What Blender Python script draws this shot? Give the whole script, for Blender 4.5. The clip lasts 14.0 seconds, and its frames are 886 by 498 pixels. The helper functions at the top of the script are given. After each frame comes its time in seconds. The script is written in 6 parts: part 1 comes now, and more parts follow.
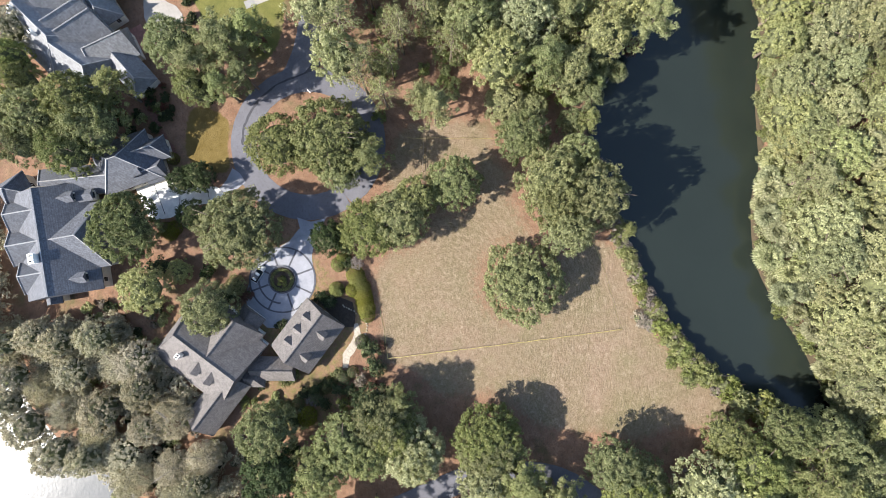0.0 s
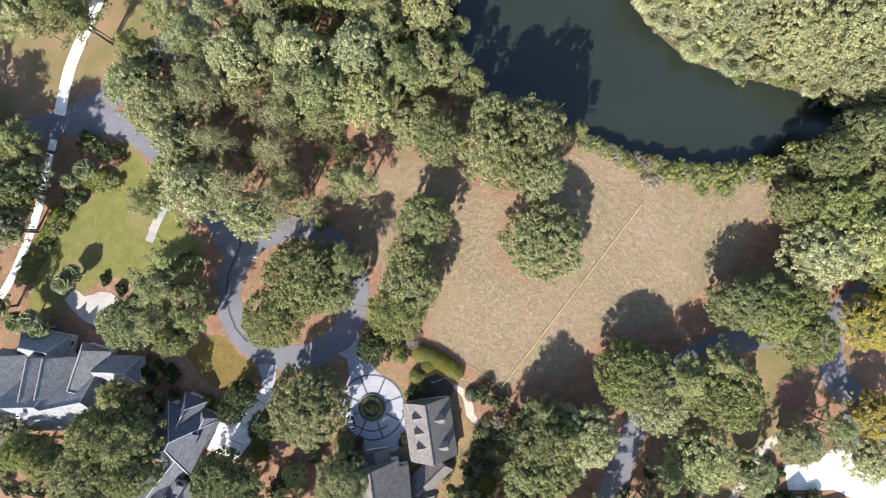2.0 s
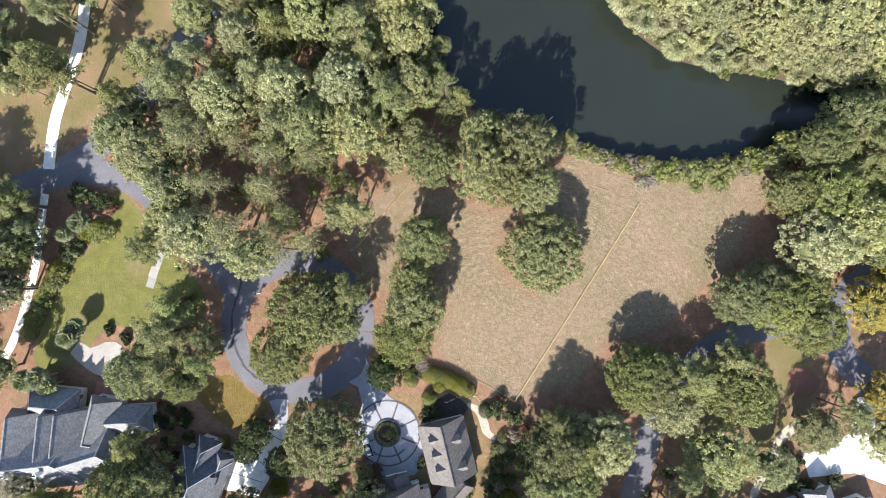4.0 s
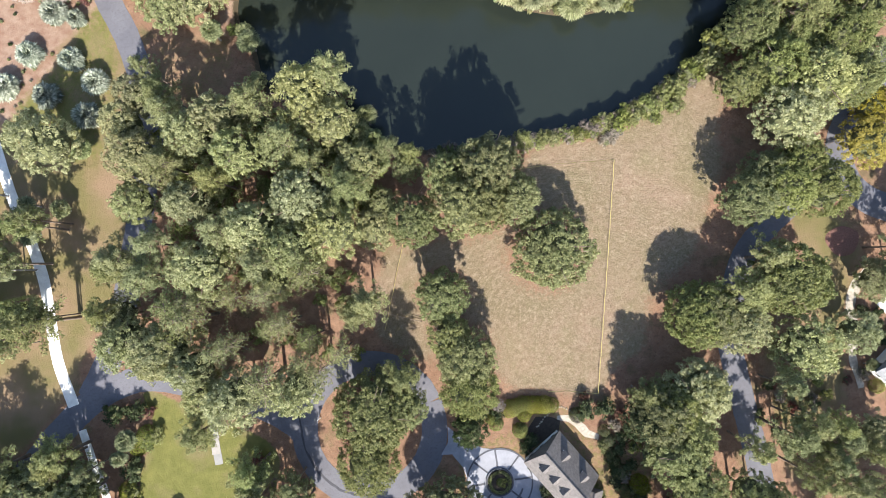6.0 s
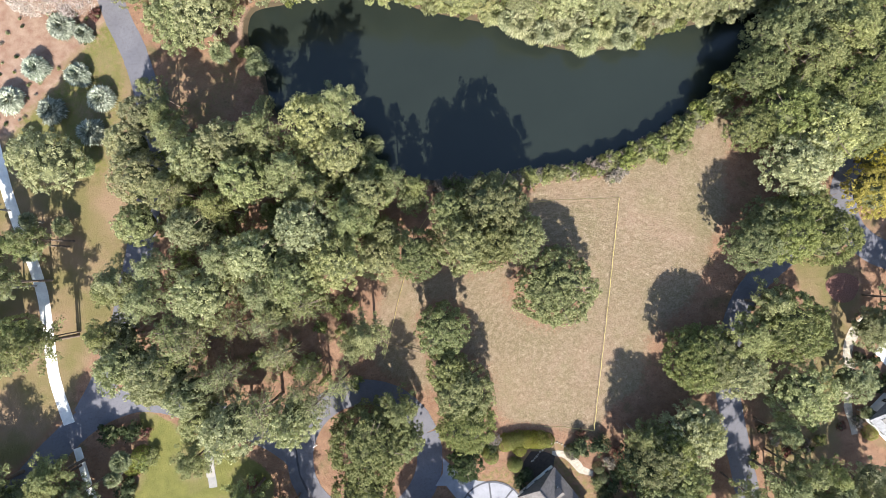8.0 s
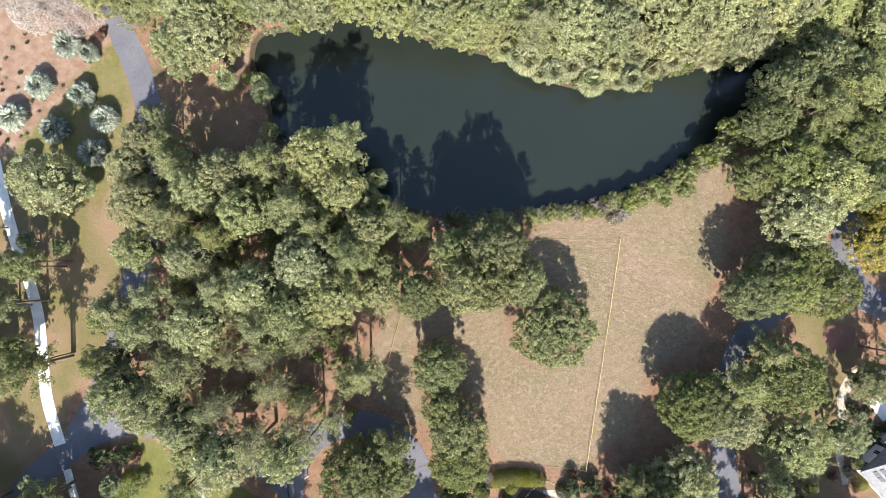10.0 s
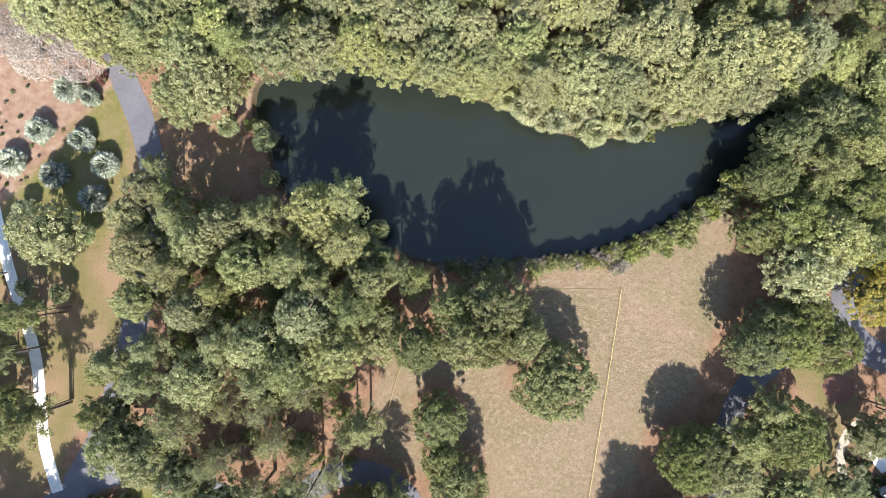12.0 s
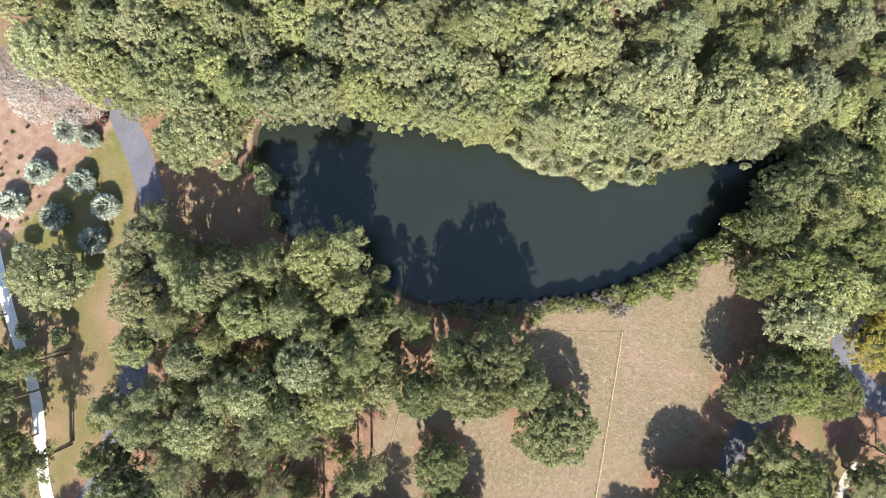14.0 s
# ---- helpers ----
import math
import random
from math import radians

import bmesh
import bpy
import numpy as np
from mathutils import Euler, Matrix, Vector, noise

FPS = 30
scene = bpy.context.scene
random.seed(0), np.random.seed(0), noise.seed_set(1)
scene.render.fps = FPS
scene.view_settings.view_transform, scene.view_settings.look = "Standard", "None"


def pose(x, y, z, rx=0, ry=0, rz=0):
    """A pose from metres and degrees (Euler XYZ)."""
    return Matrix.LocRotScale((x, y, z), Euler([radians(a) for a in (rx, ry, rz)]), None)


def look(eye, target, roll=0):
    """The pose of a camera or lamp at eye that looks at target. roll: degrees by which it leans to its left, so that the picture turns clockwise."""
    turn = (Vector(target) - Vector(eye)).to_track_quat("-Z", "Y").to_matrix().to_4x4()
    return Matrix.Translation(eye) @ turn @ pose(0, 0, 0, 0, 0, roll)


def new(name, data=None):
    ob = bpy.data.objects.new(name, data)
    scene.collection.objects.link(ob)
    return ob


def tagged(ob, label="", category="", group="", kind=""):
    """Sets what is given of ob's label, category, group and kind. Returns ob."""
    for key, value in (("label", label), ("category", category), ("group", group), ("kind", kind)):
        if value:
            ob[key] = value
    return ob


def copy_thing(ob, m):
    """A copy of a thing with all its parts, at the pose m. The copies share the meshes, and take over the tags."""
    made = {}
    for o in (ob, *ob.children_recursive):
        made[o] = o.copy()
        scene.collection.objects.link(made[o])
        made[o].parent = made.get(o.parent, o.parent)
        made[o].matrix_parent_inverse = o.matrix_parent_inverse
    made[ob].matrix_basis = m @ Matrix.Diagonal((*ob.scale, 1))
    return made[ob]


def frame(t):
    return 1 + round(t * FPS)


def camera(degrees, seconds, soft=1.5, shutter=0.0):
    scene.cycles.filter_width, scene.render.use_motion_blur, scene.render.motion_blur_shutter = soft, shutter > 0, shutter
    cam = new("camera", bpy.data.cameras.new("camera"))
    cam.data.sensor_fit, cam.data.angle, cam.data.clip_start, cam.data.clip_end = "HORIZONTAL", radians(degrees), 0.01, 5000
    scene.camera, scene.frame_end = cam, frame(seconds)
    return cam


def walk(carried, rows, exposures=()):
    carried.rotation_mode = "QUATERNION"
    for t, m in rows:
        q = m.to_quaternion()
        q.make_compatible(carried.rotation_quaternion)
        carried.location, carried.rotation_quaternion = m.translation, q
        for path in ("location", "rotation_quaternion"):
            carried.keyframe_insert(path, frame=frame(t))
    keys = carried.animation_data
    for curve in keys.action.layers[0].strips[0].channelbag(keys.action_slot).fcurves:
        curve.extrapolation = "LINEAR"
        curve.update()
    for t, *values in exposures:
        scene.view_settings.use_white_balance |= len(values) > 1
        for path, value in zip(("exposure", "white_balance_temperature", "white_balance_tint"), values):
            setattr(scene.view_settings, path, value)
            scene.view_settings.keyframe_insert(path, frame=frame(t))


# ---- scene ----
cam = camera(84.4, 14.0, 0.65)
PATH = [
    (0.0, 2.45, -0.84, 123.28, 1.59, -0.69, 71.91),
    (0.5, -0.43, 0.09, 123.37, 0.94, -0.50, 64.83),
    (1.0, -3.15, 1.14, 123.52, 0.80, -0.17, 49.55),
    (1.5, -5.18, 2.12, 123.75, 0.89, -0.02, 34.29),
    (2.0, -6.23, 2.87, 123.98, 0.99, 0.07, 26.53),
    (2.5, -6.92, 3.46, 124.06, 0.95, -0.00, 24.65),
    (5.0, -10.58, 10.65, 123.94, 1.59, -0.02, 11.26),
    (5.5, -11.86, 12.93, 124.11, 1.95, 0.20, 1.25),
    (6.0, -12.48, 15.95, 124.14, 2.01, 0.45, -6.57),
    (6.5, -12.82, 18.59, 124.25, 1.98, 0.32, -7.09),
    (7.0, -13.00, 20.89, 124.34, 1.76, 0.15, -4.84),
    (7.5, -13.04, 22.96, 124.35, 1.63, 0.09, -4.67),
    (10.0, -13.13, 34.25, 124.26, 1.34, -0.31, -2.16),
    (10.5, -13.18, 36.94, 124.23, 1.42, -0.37, -1.97),
    (11.0, -13.16, 40.04, 124.28, 1.39, -0.40, -1.86),
    (11.5, -13.34, 43.31, 124.23, 1.32, -0.47, -1.72),
    (12.0, -13.45, 46.67, 124.27, 1.29, -0.53, -1.66),
    (12.5, -13.45, 50.00, 124.27, 1.25, -0.55, -1.56),
    (13.0, -13.53, 53.01, 124.28, 1.25, -0.59, -1.49),
    (13.5, -13.61, 55.51, 124.30, 1.30, -0.61, -1.55),
    (14.0, -13.65, 57.79, 124.38, 1.09, -0.64, -1.54),
]
walk(cam, [(t, pose(x, y, z, rx, ry, rz)) for t, x, y, z, rx, ry, rz in PATH], ((0, 1.38), (3, 1.43), (6, 1.46), (14, 1.48)))

# ---- light ----
SUN_UP, SUN_FROM = 38.0, 180.0  # height over the horizon, and compass turn from +y
world = bpy.data.worlds.new("world")
scene.world = world
world.use_nodes = True
sky = world.node_tree.nodes.new("ShaderNodeTexSky")
sky.sky_type, sky.sun_disc = "NISHITA", False
sky.sun_elevation, sky.sun_rotation = radians(SUN_UP), radians(SUN_FROM)
world.node_tree.links.new(sky.outputs[0], world.node_tree.nodes["Background"].inputs[0])
world.node_tree.nodes["Background"].inputs[1].default_value = 0.116
sun = bpy.data.lights.new("sun", "SUN")
sun.energy, sun.angle, sun.color = 5.0, radians(0.55), (1.0, 0.95, 0.87)
sun_ob = new("sun", sun)
sun_ob.matrix_world = look((math.sin(radians(SUN_FROM)) * 80, math.cos(radians(SUN_FROM)) * 80, 80 * math.tan(radians(SUN_UP))), (0, 0, 0))

# ---- materials ----
class Nodes:
    """A short way to write node trees."""

    def __init__(self, name):
        self.mat = bpy.data.materials.new(name)
        self.mat.use_nodes = True
        self.tree = self.mat.node_tree
        self.bsdf = self.tree.nodes["Principled BSDF"]
        self.out = self.tree.nodes["Material Output"]

    def put(self, kind, operation="", blend_type="", attribute_name="", use_clamp=False):
        n = self.tree.nodes.new("ShaderNode" + kind)
        if operation:
            n.operation = operation
        if blend_type:
            n.blend_type = blend_type
        if attribute_name:
            n.attribute_name = attribute_name
        if use_clamp:
            n.use_clamp = True
        return n

    def link(self, a, b):
        self.tree.links.new(a, b)

    def coord(self, which="Object"):
        return self.put("TexCoord").outputs[which]

    def noise(self, scale, detail=4.0, rough=0.55, vec=None, distort=0.0):
        n = self.put("TexNoise")
        n.inputs["Scale"].default_value, n.inputs["Detail"].default_value = scale, detail
        n.inputs["Roughness"].default_value, n.inputs["Distortion"].default_value = rough, distort
        self.link(vec if vec is not None else self.coord(), n.inputs["Vector"])
        return n.outputs["Fac"]

    def ramp(self, fac, *stops):
        n = self.put("ValToRGB")
        el = n.color_ramp.elements
        while len(el) < len(stops):
            el.new(0.5)
        for e, (at, c) in zip(el, stops):
            e.position, e.color = at, (*c, 1) if len(c) == 3 else c
        self.link(fac, n.inputs[0])
        return n.outputs[0]

    def math(self, op, a, b=0.0, clamp=False):
        n = self.put("Math", operation=op, use_clamp=clamp)
        for k, v in enumerate((a, b)):
            if isinstance(v, (int, float)):
                n.inputs[k].default_value = v
            else:
                self.link(v, n.inputs[k])
        return n.outputs[0]

    def mix(self, fac, a, b, blend="MIX"):
        n = self.put("MixRGB", blend_type=blend)
        for k, v in enumerate((fac, a, b)):
            if isinstance(v, (int, float)):
                n.inputs[k].default_value = v
            elif isinstance(v, tuple):
                n.inputs[k].default_value = (*v, 1)
            else:
                self.link(v, n.inputs[k])
        return n.outputs[0]

    def bump(self, height, strength, distance):
        n = self.put("Bump")
        n.inputs["Strength"].default_value, n.inputs["Distance"].default_value = strength, distance
        self.link(height, n.inputs["Height"])
        self.link(n.outputs[0], self.bsdf.inputs["Normal"])

    def done(self, colour, rough=0.8, metal=0.0, spec=0.5):
        b = self.bsdf
        if isinstance(colour, tuple):
            b.inputs["Base Color"].default_value = (*colour, 1)
        else:
            self.link(colour, b.inputs["Base Color"])
        b.inputs["Roughness"].default_value, b.inputs["Metallic"].default_value = rough, metal
        b.inputs["Specular IOR Level"].default_value = spec
        return self.mat


def plain(name, colour, rough=0.7, metal=0.0, vary=0.25, scale=1.5, fine=12.0, bump=0.02, spec=0.4):
    """A surface with blotches and grain round one colour."""
    n = Nodes(name)
    lo = tuple(c * (1 - vary) for c in colour)
    hi = tuple(min(1, c * (1 + vary)) for c in colour)
    big = n.ramp(n.noise(scale), (0.3, lo), (0.7, hi))
    grain = n.noise(fine, 3)
    col = n.mix(0.5, big, n.ramp(grain, (0.3, (0.35, 0.35, 0.35)), (0.7, (0.65, 0.65, 0.65))), "OVERLAY")
    n.bump(grain, 0.4, bump)
    return n.done(col, rough, metal, spec)


def foliage(name, dark, mid, light, rough=0.7, glow=0.42):
    """Leaves: each spray its own tone, each plant its own cast, light passing through."""
    n = Nodes(name)
    isl = n.put("NewGeometry").outputs["Random Per Island"]
    obj = n.put("ObjectInfo").outputs["Random"]
    col = n.ramp(isl, (0.0, dark), (0.5, mid), (1.0, light))
    patch = n.noise(0.35, 2)
    col = n.mix(n.math("MULTIPLY", patch, 0.55), col, n.mix(0.5, mid, light))
    hsv = n.put("HueSaturation")
    n.link(n.math("ADD", n.math("MULTIPLY", obj, 0.030), 0.466), hsv.inputs["Hue"])
    n.link(n.math("ADD", n.math("MULTIPLY", n.math("FRACT", n.math("MULTIPLY", obj, 7.3)), 0.40), 0.97), hsv.inputs["Value"])
    n.link(n.math("ADD", n.math("MULTIPLY", n.math("FRACT", n.math("MULTIPLY", obj, 13.7)), 0.26), 0.80), hsv.inputs["Saturation"])
    fleck = n.ramp(n.noise(3.4, 5, 0.8), (0.36, (0.5, 0.5, 0.5)), (0.62, (1.42, 1.42, 1.42)))
    n.bump(n.noise(5.0, 3, 0.7), 0.9, 0.25)
    n.link(n.mix(1.0, col, fleck, "MULTIPLY"), hsv.inputs["Color"])
    n.done(hsv.outputs[0], rough, 0, 0.14)
    tr = n.put("BsdfTranslucent")
    n.link(n.mix(0.5, hsv.outputs[0], (0.5, 0.60, 0.28), "SOFT_LIGHT"), tr.inputs[0])
    both = n.put("MixShader")
    both.inputs[0].default_value = glow
    n.link(n.bsdf.outputs[0], both.inputs[1])
    n.link(tr.outputs[0], both.inputs[2])
    n.link(both.outputs[0], n.out.inputs[0])
    return n.mat


def ground_material():
    n = Nodes("ground_cover")
    vec = n.coord()
    za, zb = n.put("Attribute", attribute_name="zone_a"), n.put("Attribute", attribute_name="zone_b")
    sa, sb = n.put("SeparateColor"), n.put("SeparateColor")
    n.link(za.outputs["Color"], sa.inputs[0])
    n.link(zb.outputs["Color"], sb.inputs[0])
    edge = n.noise(0.9, 6, 0.7)
    big, mid, fine = n.noise(0.05, 5, 0.6), n.noise(0.35, 5, 0.65), n.noise(5.0, 5, 0.75)
    grit = n.noise(2.2, 6, 0.8)

    def weight(sock):
        w = n.math("ADD", sock, n.math("MULTIPLY", n.math("SUBTRACT", edge, 0.5), 0.9))
        return n.ramp(w, (0.36, (0, 0, 0)), (0.62, (1, 1, 1)))

    # pine straw and leaf litter
    straw = n.mix(n.ramp(mid, (0.35, (0, 0, 0)), (0.68, (1, 1, 1))), (0.190, 0.098, 0.062), (0.335, 0.198, 0.130))
    straw = n.mix(n.ramp(grit, (0.42, (0, 0, 0)), (0.62, (1, 1, 1))), straw, (0.215, 0.135, 0.094))
    straw = n.mix(n.ramp(n.noise(0.16, 4), (0.55, (0, 0, 0)), (0.72, (1, 1, 1))), straw, (0.130, 0.110, 0.055))
    straw = n.mix(n.ramp(n.noise(1.1, 7, 0.85), (0.52, (0, 0, 0)), (0.66, (0.85, 0.85, 0.85))), straw, (0.090, 0.054, 0.036))
    straw = n.mix(n.ramp(n.noise(1.7, 7, 0.85), (0.56, (0, 0, 0)), (0.70, (0.8, 0.8, 0.8))), straw, (0.33, 0.245, 0.175))
    # mown dry field with curved swathes
    mp = n.put("Mapping")
    mp.inputs["Scale"].default_value = (0.45, 0.9, 1.0)
    mp.inputs["Rotation"].default_value = (0, 0, radians(12))
    warp = n.put("VectorMath", operation="ADD")
    n.link(vec, warp.inputs[0])
    sw = n.put("VectorMath", operation="SCALE")
    nz = n.put("TexNoise")
    nz.inputs["Scale"].default_value = 0.035
    n.link(vec, nz.inputs["Vector"])
    n.link(nz.outputs["Color"], sw.inputs[0])
    sw.inputs["Scale"].default_value = 15.0
    n.link(sw.outputs[0], warp.inputs[1])
    n.link(warp.outputs[0], mp.inputs["Vector"])
    swath = n.noise(1.6, 5, 0.7, mp.outputs[0])
    field = n.mix(n.ramp(big, (0.36, (0, 0, 0)), (0.62, (1, 1, 1))), (0.158, 0.132, 0.074), (0.238, 0.166, 0.118))
    field = n.mix(n.ramp(swath, (0.46, (0, 0, 0)), (0.68, (0.65, 0.65, 0.65))), field, (0.292, 0.228, 0.166))
    field = n.mix(n.ramp(mid, (0.55, (0, 0, 0)), (0.75, (0.6, 0.6, 0.6))), field, (0.142, 0.130, 0.063))
    field = n.mix(n.ramp(fine, (0.5, (0, 0, 0)), (0.75, (0.55, 0.55, 0.55))), field, (0.105, 0.081, 0.046))
    tuft = n.noise(2.6, 6, 0.85)
    field = n.mix(n.ramp(tuft, (0.50, (0, 0, 0)), (0.66, (0.75, 0.75, 0.75))), field, (0.127, 0.095, 0.057))
    field = n.mix(n.ramp(tuft, (0.34, (0.7, 0.7, 0.7)), (0.48, (0, 0, 0))), field, (0.372, 0.285, 0.212))
    # swathes of the mower, in wide arcs
    off = n.put("VectorMath", operation="SUBTRACT")
    n.link(vec, off.inputs[0])
    off.inputs[1].default_value = (19.0, -9.0, 0.0)
    reach = n.put("VectorMath", operation="LENGTH")
    n.link(off.outputs[0], reach.inputs[0])
    flat = n.put("SeparateXYZ")
    n.link(off.outputs[0], flat.inputs[0])
    arc = n.put("CombineXYZ")
    n.link(n.math("ADD", reach.outputs["Value"], n.math("MULTIPLY", n.noise(0.06, 2), 9.0)), arc.inputs[0])
    n.link(n.math("MULTIPLY", n.math("ARCTAN2", flat.outputs[1], flat.outputs[0]), 5.0), arc.inputs[1])
    cut = n.noise(1.7, 5, 0.75, arc.outputs[0])
    field = n.mix(n.ramp(cut, (0.54, (0, 0, 0)), (0.70, (0.5, 0.5, 0.5))), field, (0.345, 0.270, 0.198))
    field = n.mix(n.ramp(cut, (0.34, (0.5, 0.5, 0.5)), (0.46, (0, 0, 0))), field, (0.145, 0.112, 0.066))
    field = n.mix(n.ramp(n.noise(0.045, 4, 0.6), (0.50, (0, 0, 0)), (0.64, (0.4, 0.4, 0.4))), field, (0.168, 0.150, 0.076))
    field = n.mix(n.ramp(n.noise(0.075, 5, 0.7, distort=1.0), (0.53, (0, 0, 0)), (0.66, (0.32, 0.32, 0.32))), field, (0.262, 0.174, 0.128))
    clod = n.noise(1.0, 5, 0.8, distort=0.8)
    field = n.mix(n.ramp(clod, (0.30, (0.75, 0.75, 0.75)), (0.45, (0, 0, 0))), field, (0.092, 0.072, 0.040))
    field = n.mix(n.ramp(clod, (0.54, (0, 0, 0)), (0.68, (0.75, 0.75, 0.75))), field, (0.385, 0.304, 0.222))
    # kept lawn
    lawn = n.mix(n.ramp(mid, (0.35, (0, 0, 0)), (0.7, (1, 1, 1))), (0.112, 0.120, 0.032), (0.175, 0.170, 0.052))
    lawn = n.mix(n.ramp(n.noise(0.12, 3), (0.5, (0, 0, 0)), (0.68, (1, 1, 1))), lawn, (0.184, 0.156, 0.075))
    gold = n.mix(n.ramp(mid, (0.35, (0, 0, 0)), (0.7, (1, 1, 1))), (0.125, 0.088, 0.024), (0.175, 0.128, 0.045))
    # tan park grass
    park = n.mix(n.ramp(n.noise(0.09, 4), (0.38, (0, 0, 0)), (0.62, (1, 1, 1))), (0.152, 0.133, 0.055), (0.247, 0.168, 0.107))
    park = n.mix(n.ramp(grit, (0.5, (0, 0, 0)), (0.75, (0.5, 0.5, 0.5))), park, (0.162, 0.110, 0.065))
    mulch = n.mix(n.ramp(mid, (0.4, (0, 0, 0)), (0.65, (1, 1, 1))), (0.233, 0.140, 0.101), (0.324, 0.230, 0.175))
    mud = n.mix(mid, (0.045, 0.036, 0.024), (0.09, 0.07, 0.045))
    col = n.mix(weight(sa.outputs[0]), straw, field)
    col = n.mix(weight(sb.outputs[0]), col, park)
    col = n.mix(weight(sb.outputs[1]), col, mulch)
    col = n.mix(weight(sa.outputs[1]), col, lawn)
    col = n.mix(weight(sa.outputs[2]), col, gold)
    col = n.mix(weight(sb.outputs[2]), col, mud)
    col = n.mix(n.ramp(fine, (0.3, (0.55, 0.55, 0.55)), (0.62, (0, 0, 0))), col, (0.06, 0.045, 0.025))
    hummock = n.math("MULTIPLY", n.math("ADD", n.noise(0.9, 5, 0.7), cut), 1.6)
    n.bump(n.math("ADD", n.math("ADD", fine, grit), hummock), 0.55, 0.2)
    return n.done(col, 0.95, 0, 0.15)


def asphalt_material():
    n = Nodes("asphalt")
    worn = n.ramp(n.noise(0.12, 5, 0.6), (0.3, (0.098, 0.097, 0.114)), (0.7, (0.138, 0.136, 0.155)))
    col = n.mix(n.ramp(n.noise(1.4, 6, 0.7), (0.5, (0, 0, 0)), (0.72, (0.7, 0.7, 0.7))), worn, (0.075, 0.074, 0.08))
    grit = n.noise(9, 4, 0.7)
    col = n.mix(0.35, col, n.ramp(grit, (0.3, (0.3, 0.3, 0.3)), (0.7, (0.7, 0.7, 0.7))), "OVERLAY")
    litter = n.noise(0.7, 7, 0.8)
    col = n.mix(n.ramp(litter, (0.63, (0, 0, 0)), (0.72, (0.7, 0.7, 0.7))), col, (0.22, 0.15, 0.10))
    n.bump(grit, 0.3, 0.01)
    return n.done(col, 0.85, 0, 0.3)


def concrete_material(name, colour):
    n = Nodes(name)
    lo, hi = tuple(c * 0.82 for c in colour), tuple(min(0.9, c * 1.1) for c in colour)
    col = n.ramp(n.noise(0.5, 6, 0.65), (0.3, lo), (0.68, hi))
    col = n.mix(n.ramp(n.noise(2.3, 6, 0.75), (0.55, (0, 0, 0)), (0.8, (0.5, 0.5, 0.5))), col, tuple(c * 0.6 for c in colour))
    n.bump(n.noise(14, 3), 0.2, 0.006)
    return n.done(col, 0.85, 0, 0.3)


def water_material(name, deep, ripple, rough):
    n = Nodes(name)
    col = n.mix(n.ramp(n.noise(0.03, 4, 0.6), (0.35, (0, 0, 0)), (0.65, (1, 1, 1))), deep, tuple(c * 1.16 for c in deep))
    wave = n.math("ADD", n.noise(1.3, 4, 0.6), n.math("MULTIPLY", n.noise(0.25, 3), 1.5))
    n.bump(wave, ripple, 0.1)
    return n.done(col, rough, 0, 0.5)


def roof_material(name, colour, angle):
    """Shingles: courses and tabs run along the roof."""
    n = Nodes(name)
    tone = n.ramp(n.noise(0.6, 5, 0.65), (0.3, tuple(c * 0.8 for c in colour)), (0.7, tuple(c * 1.15 for c in colour)))
    vor = n.put("TexVoronoi")
    vor.inputs["Scale"].default_value = 3.0
    n.link(n.coord(), vor.inputs["Vector"])
    bw = n.put("RGBToBW")
    n.link(vor.outputs["Color"], bw.inputs[0])
    col = n.mix(0.5, tone, n.ramp(bw.outputs[0], (0.2, (0.3, 0.3, 0.3)), (0.8, (0.68, 0.68, 0.68))), "OVERLAY")
    streak = n.noise(1.2, 5, 0.7)
    col = n.mix(n.ramp(streak, (0.58, (0, 0, 0)), (0.75, (0.5, 0.5, 0.5))), col, tuple(c * 0.55 for c in colour))
    sep = n.put("SeparateXYZ")
    n.link(n.coord(), sep.inputs[0])
    course = n.math("FRACT", n.math("MULTIPLY", sep.outputs[2], 4.2))
    col = n.mix(n.ramp(course, (0.0, (0.6, 0.6, 0.6)), (0.3, (0, 0, 0))), col, tuple(c * 0.5 for c in colour))
    n.bump(n.math("ADD", bw.outputs[0], n.noise(8, 3)), 0.5, 0.03)
    return n.done(col, 0.85, 0, 0.3)


